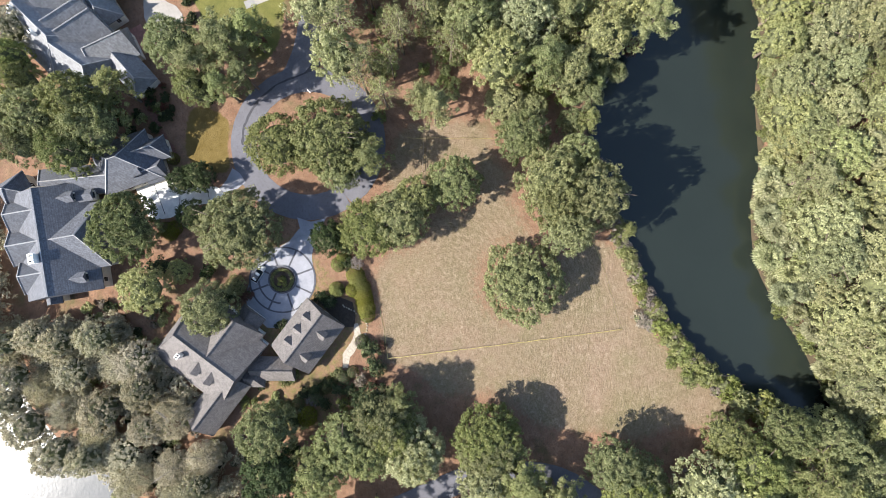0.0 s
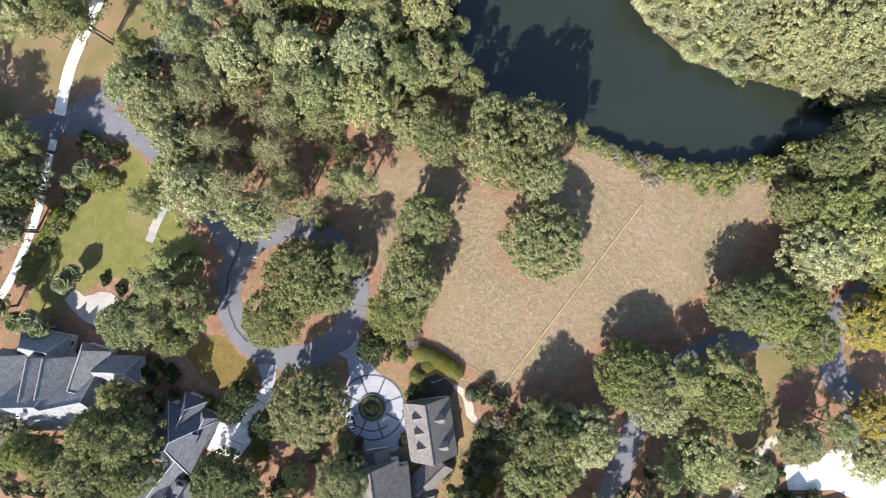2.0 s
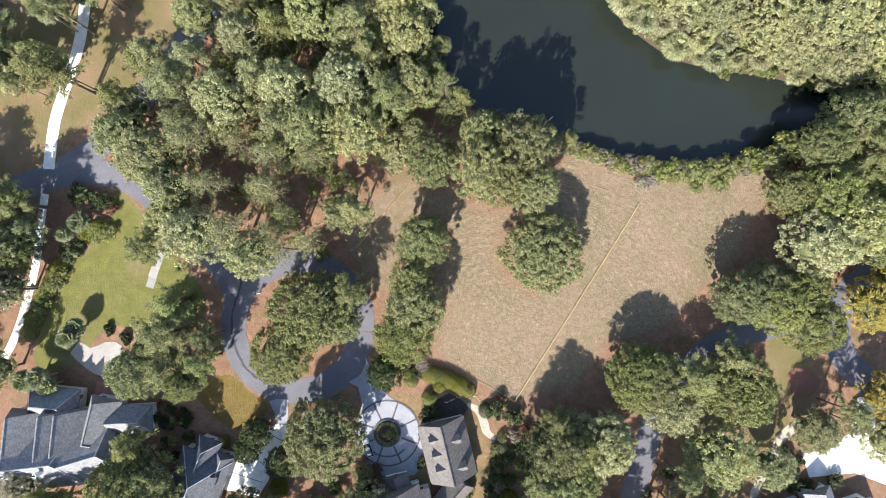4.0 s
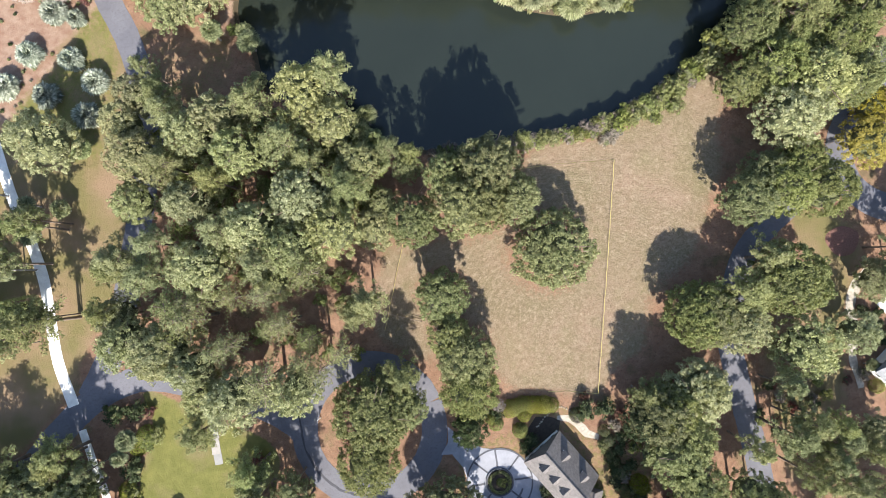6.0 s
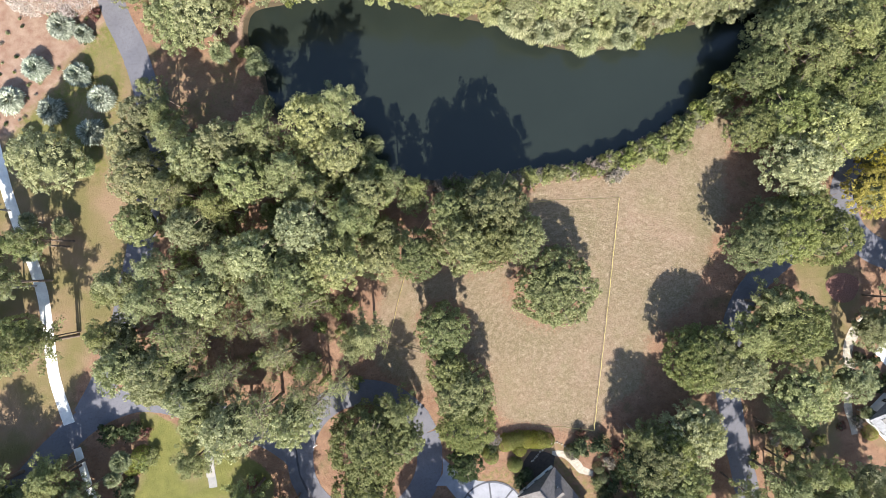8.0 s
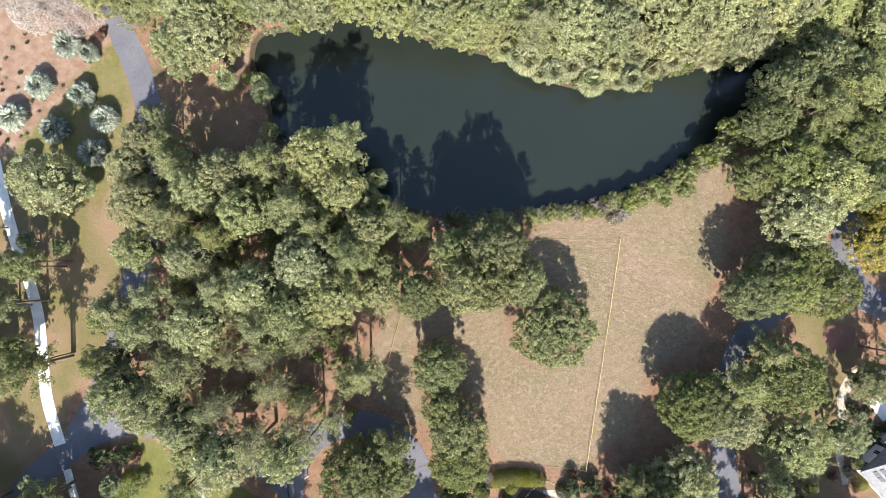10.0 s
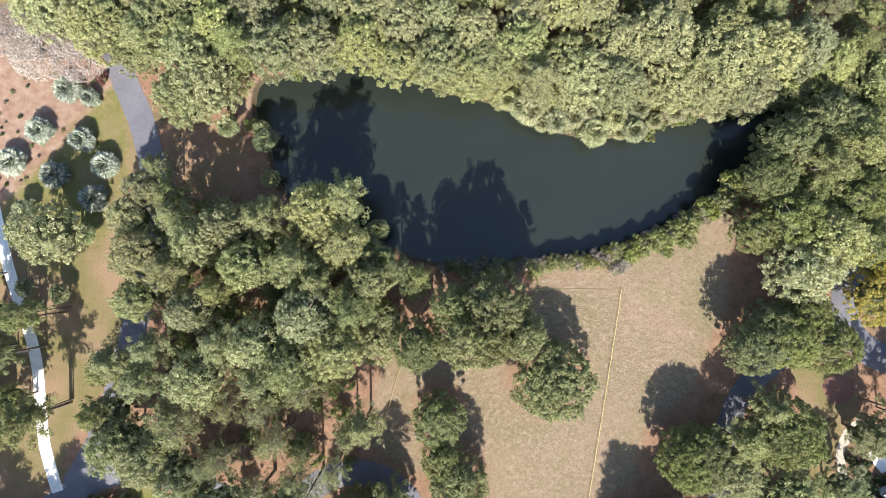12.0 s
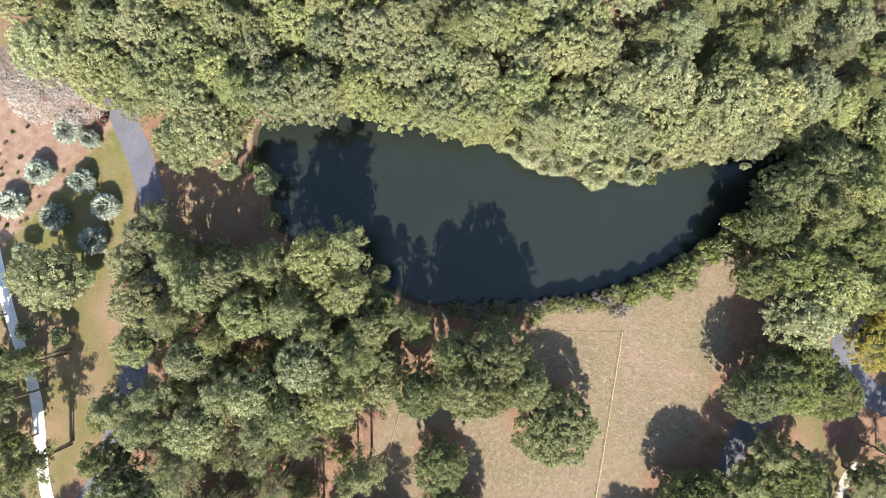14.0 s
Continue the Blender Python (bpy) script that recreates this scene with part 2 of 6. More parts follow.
M = {
    "ground": ground_material(),
    "asphalt": asphalt_material(),
    "fresh_tar": plain("fresh_tar", (0.045, 0.045, 0.055), 0.75, fine=6),
    "concrete": concrete_material("concrete", (0.66, 0.65, 0.62)),
    "old_concrete": concrete_material("old_concrete", (0.24, 0.235, 0.23)),
    "sand_concrete": concrete_material("sand_concrete", (0.29, 0.27, 0.25)),
    "pavers": concrete_material("pavers", (0.25, 0.255, 0.285)),
    "paver_band": plain("paver_band", (0.075, 0.076, 0.088), 0.85, fine=5),
    "pond": water_material("pond_water", (0.0138, 0.0180, 0.0146), 0.012, 0.2),
    "lake": water_material("lake_water", (0.07, 0.075, 0.08), 0.3, 0.27),
    # for solid crown cores: shade between the leaves put into a dark green
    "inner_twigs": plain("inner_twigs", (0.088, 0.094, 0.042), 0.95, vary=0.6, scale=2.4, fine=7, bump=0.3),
    "bark": plain("bark", (0.15, 0.115, 0.09), 0.95, vary=0.35, scale=0.8, fine=4, bump=0.05),
    "grey_bark": plain("grey_bark", (0.30, 0.27, 0.25), 0.95, vary=0.3, scale=0.8, fine=4, bump=0.04),
    "oak": foliage("oak_leaves", (0.119, 0.139, 0.056), (0.220, 0.244, 0.112), (0.330, 0.346, 0.188)),
    "leafy": foliage("deep_green_leaves", (0.072, 0.094, 0.030), (0.146, 0.172, 0.064), (0.240, 0.262, 0.114)),
    "bank_palm": foliage("bank_palm_fronds", (0.085, 0.102, 0.045), (0.19, 0.207, 0.1), (0.33, 0.342, 0.2), 0.6, 0.4),
    "boxwood": foliage("boxwood_leaves", (0.05, 0.065, 0.028), (0.095, 0.115, 0.05), (0.16, 0.175, 0.09)),
    "pine": foliage("pine_needles", (0.092, 0.112, 0.045), (0.170, 0.194, 0.082), (0.250, 0.270, 0.130)),
    "bright": foliage("yellow_green_leaves", (0.146, 0.166, 0.060), (0.250, 0.270, 0.118), (0.345, 0.358, 0.184)),
    "silver": foliage("grey_olive_leaves", (0.21, 0.198, 0.125), (0.325, 0.305, 0.20), (0.46, 0.43, 0.30)),
    "gold_leaf": foliage("gold_leaves", (0.14, 0.13, 0.015), (0.29, 0.268, 0.03), (0.39, 0.36, 0.07)),
    "magnolia": foliage("dark_glossy_leaves", (0.012, 0.022, 0.008), (0.028, 0.046, 0.016), (0.062, 0.084, 0.034), 0.6, 0.25),
    "shrub": foliage("shrub_leaves", (0.070, 0.094, 0.028), (0.140, 0.170, 0.056), (0.215, 0.242, 0.095)),
    "hedge_green": foliage("fresh_hedge_leaves", (0.075, 0.108, 0.018), (0.15, 0.190, 0.040), (0.225, 0.265, 0.075)),
    "lime": foliage("lime_hedge_leaves", (0.085, 0.105, 0.016), (0.16, 0.175, 0.03), (0.23, 0.23, 0.06)),
    "palm": foliage("palm_fronds", (0.05, 0.07, 0.05), (0.15, 0.175, 0.125), (0.42, 0.45, 0.37), 0.5, 0.25),
    "dark_palm": foliage("dark_palm_fronds", (0.05, 0.07, 0.03), (0.11, 0.135, 0.062), (0.23, 0.255, 0.14), 0.5, 0.35),
    "dry_twig": foliage("dry_twigs", (0.09, 0.08, 0.06), (0.16, 0.14, 0.11), (0.25, 0.22, 0.17), 0.9, 0.1),
    "twig": foliage("grey_twigs", (0.16, 0.14, 0.125), (0.26, 0.23, 0.20), (0.38, 0.34, 0.30), 0.9, 0.1),
    "moss_twig": foliage("mossy_twigs", (0.24, 0.222, 0.135), (0.36, 0.335, 0.21), (0.50, 0.465, 0.31), 0.9, 0.3),
    "rust": foliage("rust_leaves", (0.075, 0.032, 0.022), (0.13, 0.058, 0.04), (0.19, 0.095, 0.066)),
    "roof_slate": roof_material("slate_grey_shingles", (0.107, 0.113, 0.132), 0),
    "roof_brown": roof_material("taupe_shingles", (0.136, 0.124, 0.120), 0),
    "roof_pale": roof_material("pale_grey_shingles", (0.205, 0.21, 0.224), 0),
    "ridge_cap": plain("ridge_cap", (0.29, 0.29, 0.30), 0.7),
    "white_paint": plain("white_paint", (0.74, 0.74, 0.73), 0.5, vary=0.06),
    "stucco": plain("cream_stucco", (0.62, 0.58, 0.52), 0.85, vary=0.08),
    "brick": plain("brick", (0.28, 0.13, 0.10), 0.85, fine=8),
    "glass": plain("window_glass", (0.02, 0.025, 0.03), 0.06, vary=0.1, spec=0.8, bump=0.0),
    "rope": plain("boundary_tape", (0.45, 0.37, 0.14), 0.6, vary=0.12),
    "wood": plain("weathered_wood", (0.22, 0.17, 0.125), 0.85, fine=6),
    "rail": plain("pale_rail", (0.50, 0.44, 0.33), 0.8, fine=6),
    "dark_metal": plain("dark_metal", (0.05, 0.05, 0.055), 0.45, metal=0.6),
    "car_paint": plain("silver_paint", (0.52, 0.53, 0.55), 0.35, metal=0.3, vary=0.04, bump=0.0),
    "tyre": plain("tyre", (0.02, 0.02, 0.021), 0.85),
    "steel": plain("wheel_alloy", (0.5, 0.5, 0.52), 0.35, metal=0.9, vary=0.08),
    "stone": plain("pale_stone", (0.32, 0.285, 0.235), 0.9, fine=5),
    # soil of the planter, and the dark slab that paints the wing's shade
    "soil": plain("dark_soil", (0.045, 0.034, 0.026), 0.95, vary=0.3, fine=8),
    "red_mulch": plain("red_mulch", (0.165, 0.082, 0.062), 0.95, vary=0.4, scale=3, fine=9, bump=0.06),
}

# ---- mesh tools ----
rng = np.random.default_rng(7)


def mesh_of(name, verts, faces, mats, smooth=False, index=None):
    me = bpy.data.meshes.new(name)
    me.from_pydata([tuple(map(float, v)) for v in verts], [], [tuple(map(int, f)) for f in faces])
    for m in mats if isinstance(mats, (list, tuple)) else [mats]:
        me.materials.append(m)
    if index is not None:
        me.polygons.foreach_set("material_index", index)
    if smooth:
        me.polygons.foreach_set("use_smooth", [True] * len(me.polygons))
    me.update()
    return me


def part(name, bm, material, parent=None, label=""):
    """Links a bmesh (or a mesh) as one object under a thing or a part."""
    if isinstance(bm, bmesh.types.BMesh):
        me = bpy.data.meshes.new(name)
        bm.normal_update()
        bm.to_mesh(me)
        bm.free()
        me.materials.append(material)
    else:
        me = bm
    ob = new(name, me)
    ob.parent = parent
    return tagged(ob, label)


def box(bm, x0, y0, z0, x1, y1, z1, m=None):
    vs = [bm.verts.new((x, y, z)) for z in (z0, z1) for x, y in ((x0, y0), (x1, y0), (x1, y1), (x0, y1))]
    if m is not None:
        for v in vs:
            v.co = m @ v.co
    for f in ((3, 2, 1, 0), (4, 5, 6, 7), (0, 1, 5, 4), (1, 2, 6, 5), (2, 3, 7, 6), (3, 0, 4, 7)):
        bm.faces.new([vs[k] for k in f])
    return vs


def spline(pts, step=1.0, closed=False):
    """Points along a smooth curve through a few control points."""
    p = np.array(pts, float)
    n, out = len(p), []
    for i in range(n if closed else n - 1):
        a, b, c, d = (p[(i + k) % n] if closed else p[min(max(i + k, 0), n - 1)] for k in (-1, 0, 1, 2))
        m = max(2, int(np.linalg.norm(c - b) / step))
        for t in np.arange(m) / m:
            out.append(0.5 * (2 * b + (c - a) * t + (2 * a - 5 * b + 4 * c - d) * t * t + (3 * b - a - 3 * c + d) * t**3))
    if not closed:
        out.append(p[-1])
    return np.array(out)


def ribbon(name, pts, width, z, mat, depth=0.12, step=1.2, wobble=0.0):
    """A paved strip with thickness along a curve; width may run from one value to another."""
    c = spline(pts, step)
    t = np.gradient(c, axis=0)
    t /= np.linalg.norm(t, axis=1)[:, None]
    nrm = np.stack([-t[:, 1], t[:, 0]], 1)
    w = np.interp(np.linspace(0, 1, len(c)), np.linspace(0, 1, len(width)), width) if isinstance(width, (list, tuple)) else np.full(len(c), width)
    off = rng.normal(0, wobble, (len(c), 2)) if wobble else np.zeros((len(c), 2))
    left, right = c + nrm * (w / 2 + off[:, 0])[:, None], c - nrm * (w / 2 + off[:, 1])[:, None]
    vs, fs = [], []
    for a, b in zip(left, right):
        vs += [(*a, z), (*b, z), (*a, z - depth), (*b, z - depth)]
    for i in range(len(c) - 1):
        k = 4 * i
        fs += [(k, k + 1, k + 5, k + 4), (k + 2, k, k + 4, k + 6), (k + 1, k + 3, k + 7, k + 5)]
    e = 4 * (len(c) - 1)
    fs += [(0, 2, 3, 1), (e, e + 1, e + 3, e + 2)]
    return new(name, mesh_of(name, vs, fs, mat))


def slab(name, outline, z, mat, depth=0.12):
    """A flat paved area with thickness inside a closed outline."""
    bm = bmesh.new()
    f = bm.faces.new([bm.verts.new((x, y, z)) for x, y in outline])
    if f.normal.z < 0:
        f.normal_flip()
    r = bmesh.ops.extrude_face_region(bm, geom=[f])
    for g in r["geom"]:
        if isinstance(g, bmesh.types.BMVert):
            g.co.z -= depth
    bmesh.ops.recalc_face_normals(bm, faces=bm.faces)
    me = bpy.data.meshes.new(name)
    bm.to_mesh(me)
    bm.free()
    me.materials.append(mat)
    return new(name, me)


def tube(vs, fs, pts, radii, seg=6):
    """Adds a tapered limb along points to vertex and face lists."""
    pts = np.array(pts, float)
    base = len(vs)
    for i, p in enumerate(pts):
        d = pts[min(i + 1, len(pts) - 1)] - pts[max(i - 1, 0)]
        d /= np.linalg.norm(d) + 1e-9
        u = np.cross(d, (0.31, 0.95, 0.11))
        u /= np.linalg.norm(u) + 1e-9
        w = np.cross(d, u)
        for k in range(seg):
            a = 2 * math.pi * k / seg
            vs.append(p + radii[i] * (math.cos(a) * u + math.sin(a) * w))
    for i in range(len(pts) - 1):
        for k in range(seg):
            a, b = base + i * seg + k, base + i * seg + (k + 1) % seg
            fs.append((a, b, b + seg, a + seg))
    fs.append(tuple(base + (len(pts) - 1) * seg + k for k in range(seg)))


def leaves(pos, normal, size, r, slim=0.62):
    """Small three-cornered sprays, one for each place, as vertices and faces."""
    n = len(pos)
    normal = normal / (np.linalg.norm(normal, axis=1)[:, None] + 1e-9)
    a = np.cross(normal, r.normal(size=(n, 3)))
    a /= np.linalg.norm(a, axis=1)[:, None] + 1e-9
    b = np.cross(normal, a)
    s = np.asarray(size).reshape(-1, 1) * np.ones((n, 1))
    v = np.stack([pos - a * s * 0.45 - b * s * slim * 0.5, pos - a * s * 0.3 + b * s * slim * 0.5, pos + a * s * 0.65], 1).reshape(-1, 3)
    k = np.arange(n) * 3
    return v, np.stack([k, k + 1, k + 2], 1)


def clumps(centres, radii, per, size, r, up=0.3, slim=0.62, flat=0.75):
    """Sprays on the shells of many overlapping clumps."""
    c, rad = np.repeat(centres, per, 0), np.repeat(radii, per)
    d = r.normal(size=(len(c), 3))
    d[:, 2] = d[:, 2] + 0.6
    d /= np.linalg.norm(d, axis=1)[:, None]
    p = c + d * (rad * r.uniform(0.55, 1.05, len(c)))[:, None] * np.array([1, 1, flat])
    nrm = d + r.normal(size=d.shape) * 0.42 + np.array([0, 0, up])
    return leaves(p, nrm, size * r.uniform(0.65, 1.35, len(c)), r, slim)


def boughs(d, seed, deep=0.17):
    """How far a crown swells in each direction: broad boughs with smaller ones on them."""
    return np.array([1 + deep * noise.noise(Vector(x * 2.3 + seed)) + 0.8 * deep * noise.noise(Vector(x * 4.9 - seed)) for x in d])


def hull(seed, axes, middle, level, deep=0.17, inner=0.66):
    """A solid core inside a crown, given a dark colour as its inner shade."""
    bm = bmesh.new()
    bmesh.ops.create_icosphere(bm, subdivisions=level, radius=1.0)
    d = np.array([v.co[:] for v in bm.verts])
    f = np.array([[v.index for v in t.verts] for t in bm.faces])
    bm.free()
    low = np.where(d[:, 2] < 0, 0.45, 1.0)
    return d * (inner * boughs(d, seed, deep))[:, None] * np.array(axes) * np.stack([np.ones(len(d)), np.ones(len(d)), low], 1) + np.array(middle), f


def joined(*pieces):
    """Several lots of vertices and faces as one."""
    vs, fs, base = [], [], 0
    for v, f in pieces:
        vs.append(np.asarray(v, float))
        fs.append(np.asarray(f) + base)
        base += len(v)
    return np.concatenate(vs), np.concatenate(fs)


# kind, x, y, crown radius, height
GROVES = {}
GROVES["mid"] = [
    ("o", -67.3, 52.6, 6.2, 22), ("o", -60.1, 55.6, 5.8, 23.1), ("p", -51.4, 56.8, 5.7, 24.2), ("o", -40.1, 58.5, 7.1, 24.2), ("p", -33.6, 61, 6.5, 24.2),
    ("o", -35, 51.1, 6.6, 22), ("o", -56.3, 46.8, 6.3, 23.1), ("p", -45.2, 47.2, 7.1, 24.2), ("o", -69.2, 37, 5.8, 20.9), ("p", -62.6, 41.3, 5, 22),
    ("p", -73.9, 46.4, 6.2, 19.8), ("o", -54.5, 29.5, 6.9, 23.1), ("o", -43.3, 35.3, 7.7, 23.1), ("p", -33.2, 36.1, 6.9, 22), ("o", -37.2, 26.9, 6.9, 22),
    ("o", -47.2, 23.9, 6.9, 22), ("p", -61.9, 29.5, 6.4, 22), ("o", -67.9, 21.7, 7.2, 22), ("n", -61.9, 14.5, 5.4, 17.8), ("p", -53.7, 21.2, 6.2, 22),
    ("o", -30.6, 41.9, 5.6, 18.7), ("y", -25.8, 32.6, 4.6, 9), ("y", -28.8, 26.8, 5.7, 10), ("p", -40.8, 42.5, 5, 22),
]
GROVES["road_w"] = [
    ("y", -82.3, 49.6, 7.1, 17.6), ("y", -85.1, 58.6, 5.5, 15.4), ("o", -84.1, 39.2, 5.5, 15.4), ("p", -78.6, 28.7, 5.4, 18.7), ("p", -87.7, 25.6, 6.4, 17.6),
    ("p", -91.9, 14.3, 4.8, 17.6), ("p", -81, 21.2, 6.4, 18.7), ("n", -74.4, 13.8, 7.2, 19.8), ("o", -81.8, 65.1, 4.9, 15.4), ("p", -77.4, 70.1, 3.7, 16.5),
    ("p", -106.6, 13.7, 7.2, 22), ("o", -103.2, 55.4, 7.8, 18.7), ("p", -72.4, 58.3, 5, 19.8), ("p", -74, 63.5, 4.8, 18.7),
]
GROVES["center"] = [
    ("e", -1.2, 36.6, 8.4, 25.5), ("e", -7.3, 29.4, 8, 25), ("e", -2.0, 29, 6.8, 23.5), ("e", 4.5, 29.6, 6.3, 23), ("e", -18.9, 27.4, 6.7, 17.7),
    ("h", 13, 17.1, 10.4, 14), ("e", -19.4, 40.7, 4, 11), ("e", -10.5, 36.4, 5.4, 23),
]
GROVES["row"] = [
    ("e", -14.5, 8.9, 6.9, 14), ("e", -14, -0.4, 5.6, 13), ("e", -10.4, -6.3, 7.6, 14), ("e", -10.3, -13.7, 7.4, 13),
]
GROVES["entry"] = [
    ("o", -88.2, 6.2, 7.2, 17), ("o", -90.6, 13.2, 5.2, 15), ("o", -81.5, 1.6, 5.2, 17), ("p", -89.5, 24, 5.4, 17), ("o", -78.9, 4.4, 7, 20.9), ("n", -71.6, 10.7, 7.2, 20.9), ("p", -73.5, -15.6, 5.8, 15.4), ("o", -63.8, -8.9, 7.7, 19.8),
    ("n", -55.9, -4.7, 7.2, 22), ("o", -49.6, -8, 6.1, 20.9), ("n", -43.8, -4.3, 5.4, 19.8), ("n", -38.8, -0.6, 4.8, 17.8), ("p", -31.5, 9.8, 5.6, 18.7),
    ("n", -66.2, 2.6, 4.5, 19.8), ("n", -50.6, 7.6, 4.6, 19.8), ("n", -45.4, 3.3, 3.8, 18.8), ("n", -53.6, 14.3, 4.6, 20.8), ("o", -72.7, -0.7, 5.6, 19.8), ("o", -71.5, -7.8, 6.2, 15),
    ("n", -70.4, 14.0, 5.6, 19), ("n", -52.4, 6.7, 5.6, 19), ("n", -75.5, 7.0, 6.3, 19),
    ("n", -63.5, 3.6, 5.6, 19), ("n", -44.4, 17.9, 6.1, 20), ("p", -34.8, 7.3, 4.4, 17), ("o", -53.4, 16.9, 4.8, 16), ("n", -47.5, -1.5, 5.4, 18),
    
]
GROVES["island"] = [
    ("e", -36.2, -28.1, 7.9, 13), ("h", -33.3, -16, 10.4, 15), ("p", -25.9, -8.3, 5.5, 15), ("e", -25.6, -16.4, 5.3, 12),
]
GROVES["south"] = [
    ("h", -19.3, -42.7, 10.2, 15), ("h", -28.3, -68.1, 8.9, 14), ("y", -13, -68.6, 6.1, 12), ("e", -4.1, -54.9, 6.8, 14), ("m", -35.8, -53.9, 3.7, 7),
    ("m", -35.3, -49.2, 4.2, 8), ("m", -27.2, -53.9, 4, 7), ("p", -60.9, -31.8, 8.4, 18), ("e", -65, -43.6, 6.7, 17), ("p", -62, -25.7, 5.8, 17),
    ("p", -58.3, -39.7, 5.7, 17), ("e", -58.6, -68.6, 7.2, 19), ("e", -57.6, -77.5, 7.6, 19), ("e", -52.3, -66.4, 7.7, 18), ("e", -54.5, -83.5, 6.4, 18),
    ("e", -48.9, -73.9, 6.4, 17), ("p", -59.4, -59.2, 5.4, 16), ("m", -11.5, -24.4, 4.6, 8),
]
GROVES["drive_s"] = [
    ("e", 27.3, -50.3, 7.5, 16), ("e", 35.6, -34.2, 7.6, 15), ("y", 44.4, -19.6, 5.8, 13), ("e", 35.8, -23.5, 6.8, 15), ("m", 29.5, -25.7, 5.3, 13),
    ("e", 39.6, -42.2, 7.3, 15), ("m", 37.4, -51.9, 7.8, 16), ("e", 47.6, -2.9, 7.9, 14), ("y", 54.5, -6.5, 6.6, 14),
]
GROVES["east"] = [
    ("e", 59.7, 23.6, 6.8, 16), ("e", 68.4, 25.5, 7.6, 16), ("e", 77.5, 24.2, 7.6, 16), ("e", 73.8, 31.2, 6.6, 14), ("e", 65.0, 28.6, 6.4, 14), ("a", 92.3, 34.6, 7.5, 12), ("a", 93.8, 42.6, 5.4, 12),
    ("e", 69.5, 53.4, 7.7, 18), ("y", 77.1, 48.4, 8.4, 19.8), ("y", 71.3, 42, 8.5, 18.7), ("e", 84.5, 58.7, 8, 18), ("e", 64.8, 64, 6.7, 17),
    ("e", 62.7, 51.5, 6.1, 14), ("p", 74.4, 65.2, 8.3, 20.9), ("e", 85.9, 48.1, 6.4, 18), ("e", 68.3, 71.6, 7, 19), ("p", 82.6, 69.8, 8.3, 20.9),
    ("e", 78.5, 76.5, 7.7, 18),
]
GROVES["east_s"] = [
    ("h", 45.5, -2.2, 8.9, 14), ("p", 57.1, 1.5, 8.2, 14), ("h", 67.0, 3.9, 9.4, 16), ("o", 69.1, -12.6, 8.2, 14), ("y", 42.4, -20.4, 8.5, 13),
    ("e", 32.9, -24.1, 7.8, 16), ("e", 38.8, -30.3, 6.9, 14), ("p", 62.7, 9.6, 6, 15), ("o", 82.1, -10.7, 5.4, 12),
    ("p", 88.1, 2.1, 5.9, 13), ("o", 84.1, -35.6, 6.4, 13), ("p", 30.1, -19.2, 5.3, 14), ("p", 60.9, -30.8, 6.4, 18),
    ("p", 71.5, -33.3, 5.7, 17),
]
GROVES["north"] = [
    ("o", -66.5, 87.3, 7.6, 18.7), ("o", -71.5, 86, 7.1, 17.6), ("o", -64.5, 91.6, 5.7, 17.6), ("o", -69.3, 95.2, 7, 19.8), ("p", -78.1, 98, 7, 19.8),
    ("y", -89.9, 102.4, 7.8, 18.7), ("y", -102.6, 107.8, 7.8, 18.7), ("p", -57.5, 95.9, 6.3, 20.9), ("o", -50.2, 96, 6.7, 19.8), ("o", -40.2, 96.7, 7.1, 18.7),
    ("y", -29.9, 97.1, 6.8, 18.7), ("o", -22.5, 93.1, 5.8, 15.4), ("y", -12, 93.3, 7.2, 16.5), ("y", -5.4, 90.3, 5.8, 14.3), ("y", 22, 88.6, 7.4, 16.5),
    ("y", 54.2, 91.3, 9.9, 18.7), ("y", 64.8, 92.3, 8.5, 18.7), ("o", 60.3, 85, 7.7, 16.5), ("y", 50.6, 85.6, 6.4, 14.3), ("o", 72.7, 93.5, 7.3, 18.7),
    ("o", 40.1, 96.8, 8.5, 18.7), ("o", 29.9, 96, 7.4, 17.6), ("o", 7.7, 96.5, 6.5, 17.6), ("y", 38.9, 86.9, 4.6, 9),
]
GROVES["between"] = [
    ("k", -82.6, -79.6, 5.3, 12), ("e", -74.1, -81.6, 5.2, 14), ("e", -67.9, -80.7, 5.2, 15), ("p", -51.8, -35.7, 4.9, 16), ("p", -53.3, -30.1, 4.4, 15),
    ("e", -53.9, -42.1, 4.4, 16),
]
GROVES["east_drive"] = [
    ("a", 102.1, 14.9, 6.5, 11), ("y", 107.1, 5.2, 6, 10), ("p", 92.4, 8.6, 4.2, 15), ("o", 89.9, 0.7, 5.7, 10), ("p", 97, 6, 4, 11),
]
GROVES["path_w"] = [
    ("k", -122.3, 46.6, 4, 16), ("o", -119.5, 37.3, 4.2, 15), ("y", -119.6, 28.6, 3.8, 14), ("f", -116.6, 27, 3.2, 12), ("o", -114.9, 16.6, 4.2, 14),
    ("p", -106, 14.6, 3.5, 17), ("p", -116.7, 8.8, 2.7, 14), ("p", -107.8, -18.9, 5.2, 16), ("o", -103.3, -27.1, 5.2, 17), ("k", -101.7, -37.1, 5.4, 17),
    ("o", -97.4, -56.3, 5.2, 15),
]
GROVES["path_south"] = [
    ("p", -106.8, -17.6, 6.8, 16), ("e", -103.8, -27.9, 6, 16), ("p", -101, -21.8, 3.7, 14), ("p", -100.6, -37.2, 5.2, 15),
]
GROVES["northwest_bare"] = [
    ("g", -107.9, 100.6, 8, 12), ("g", -99.2, 99.3, 7, 11), ("g", -114.4, 104.8, 6.7, 12),
]
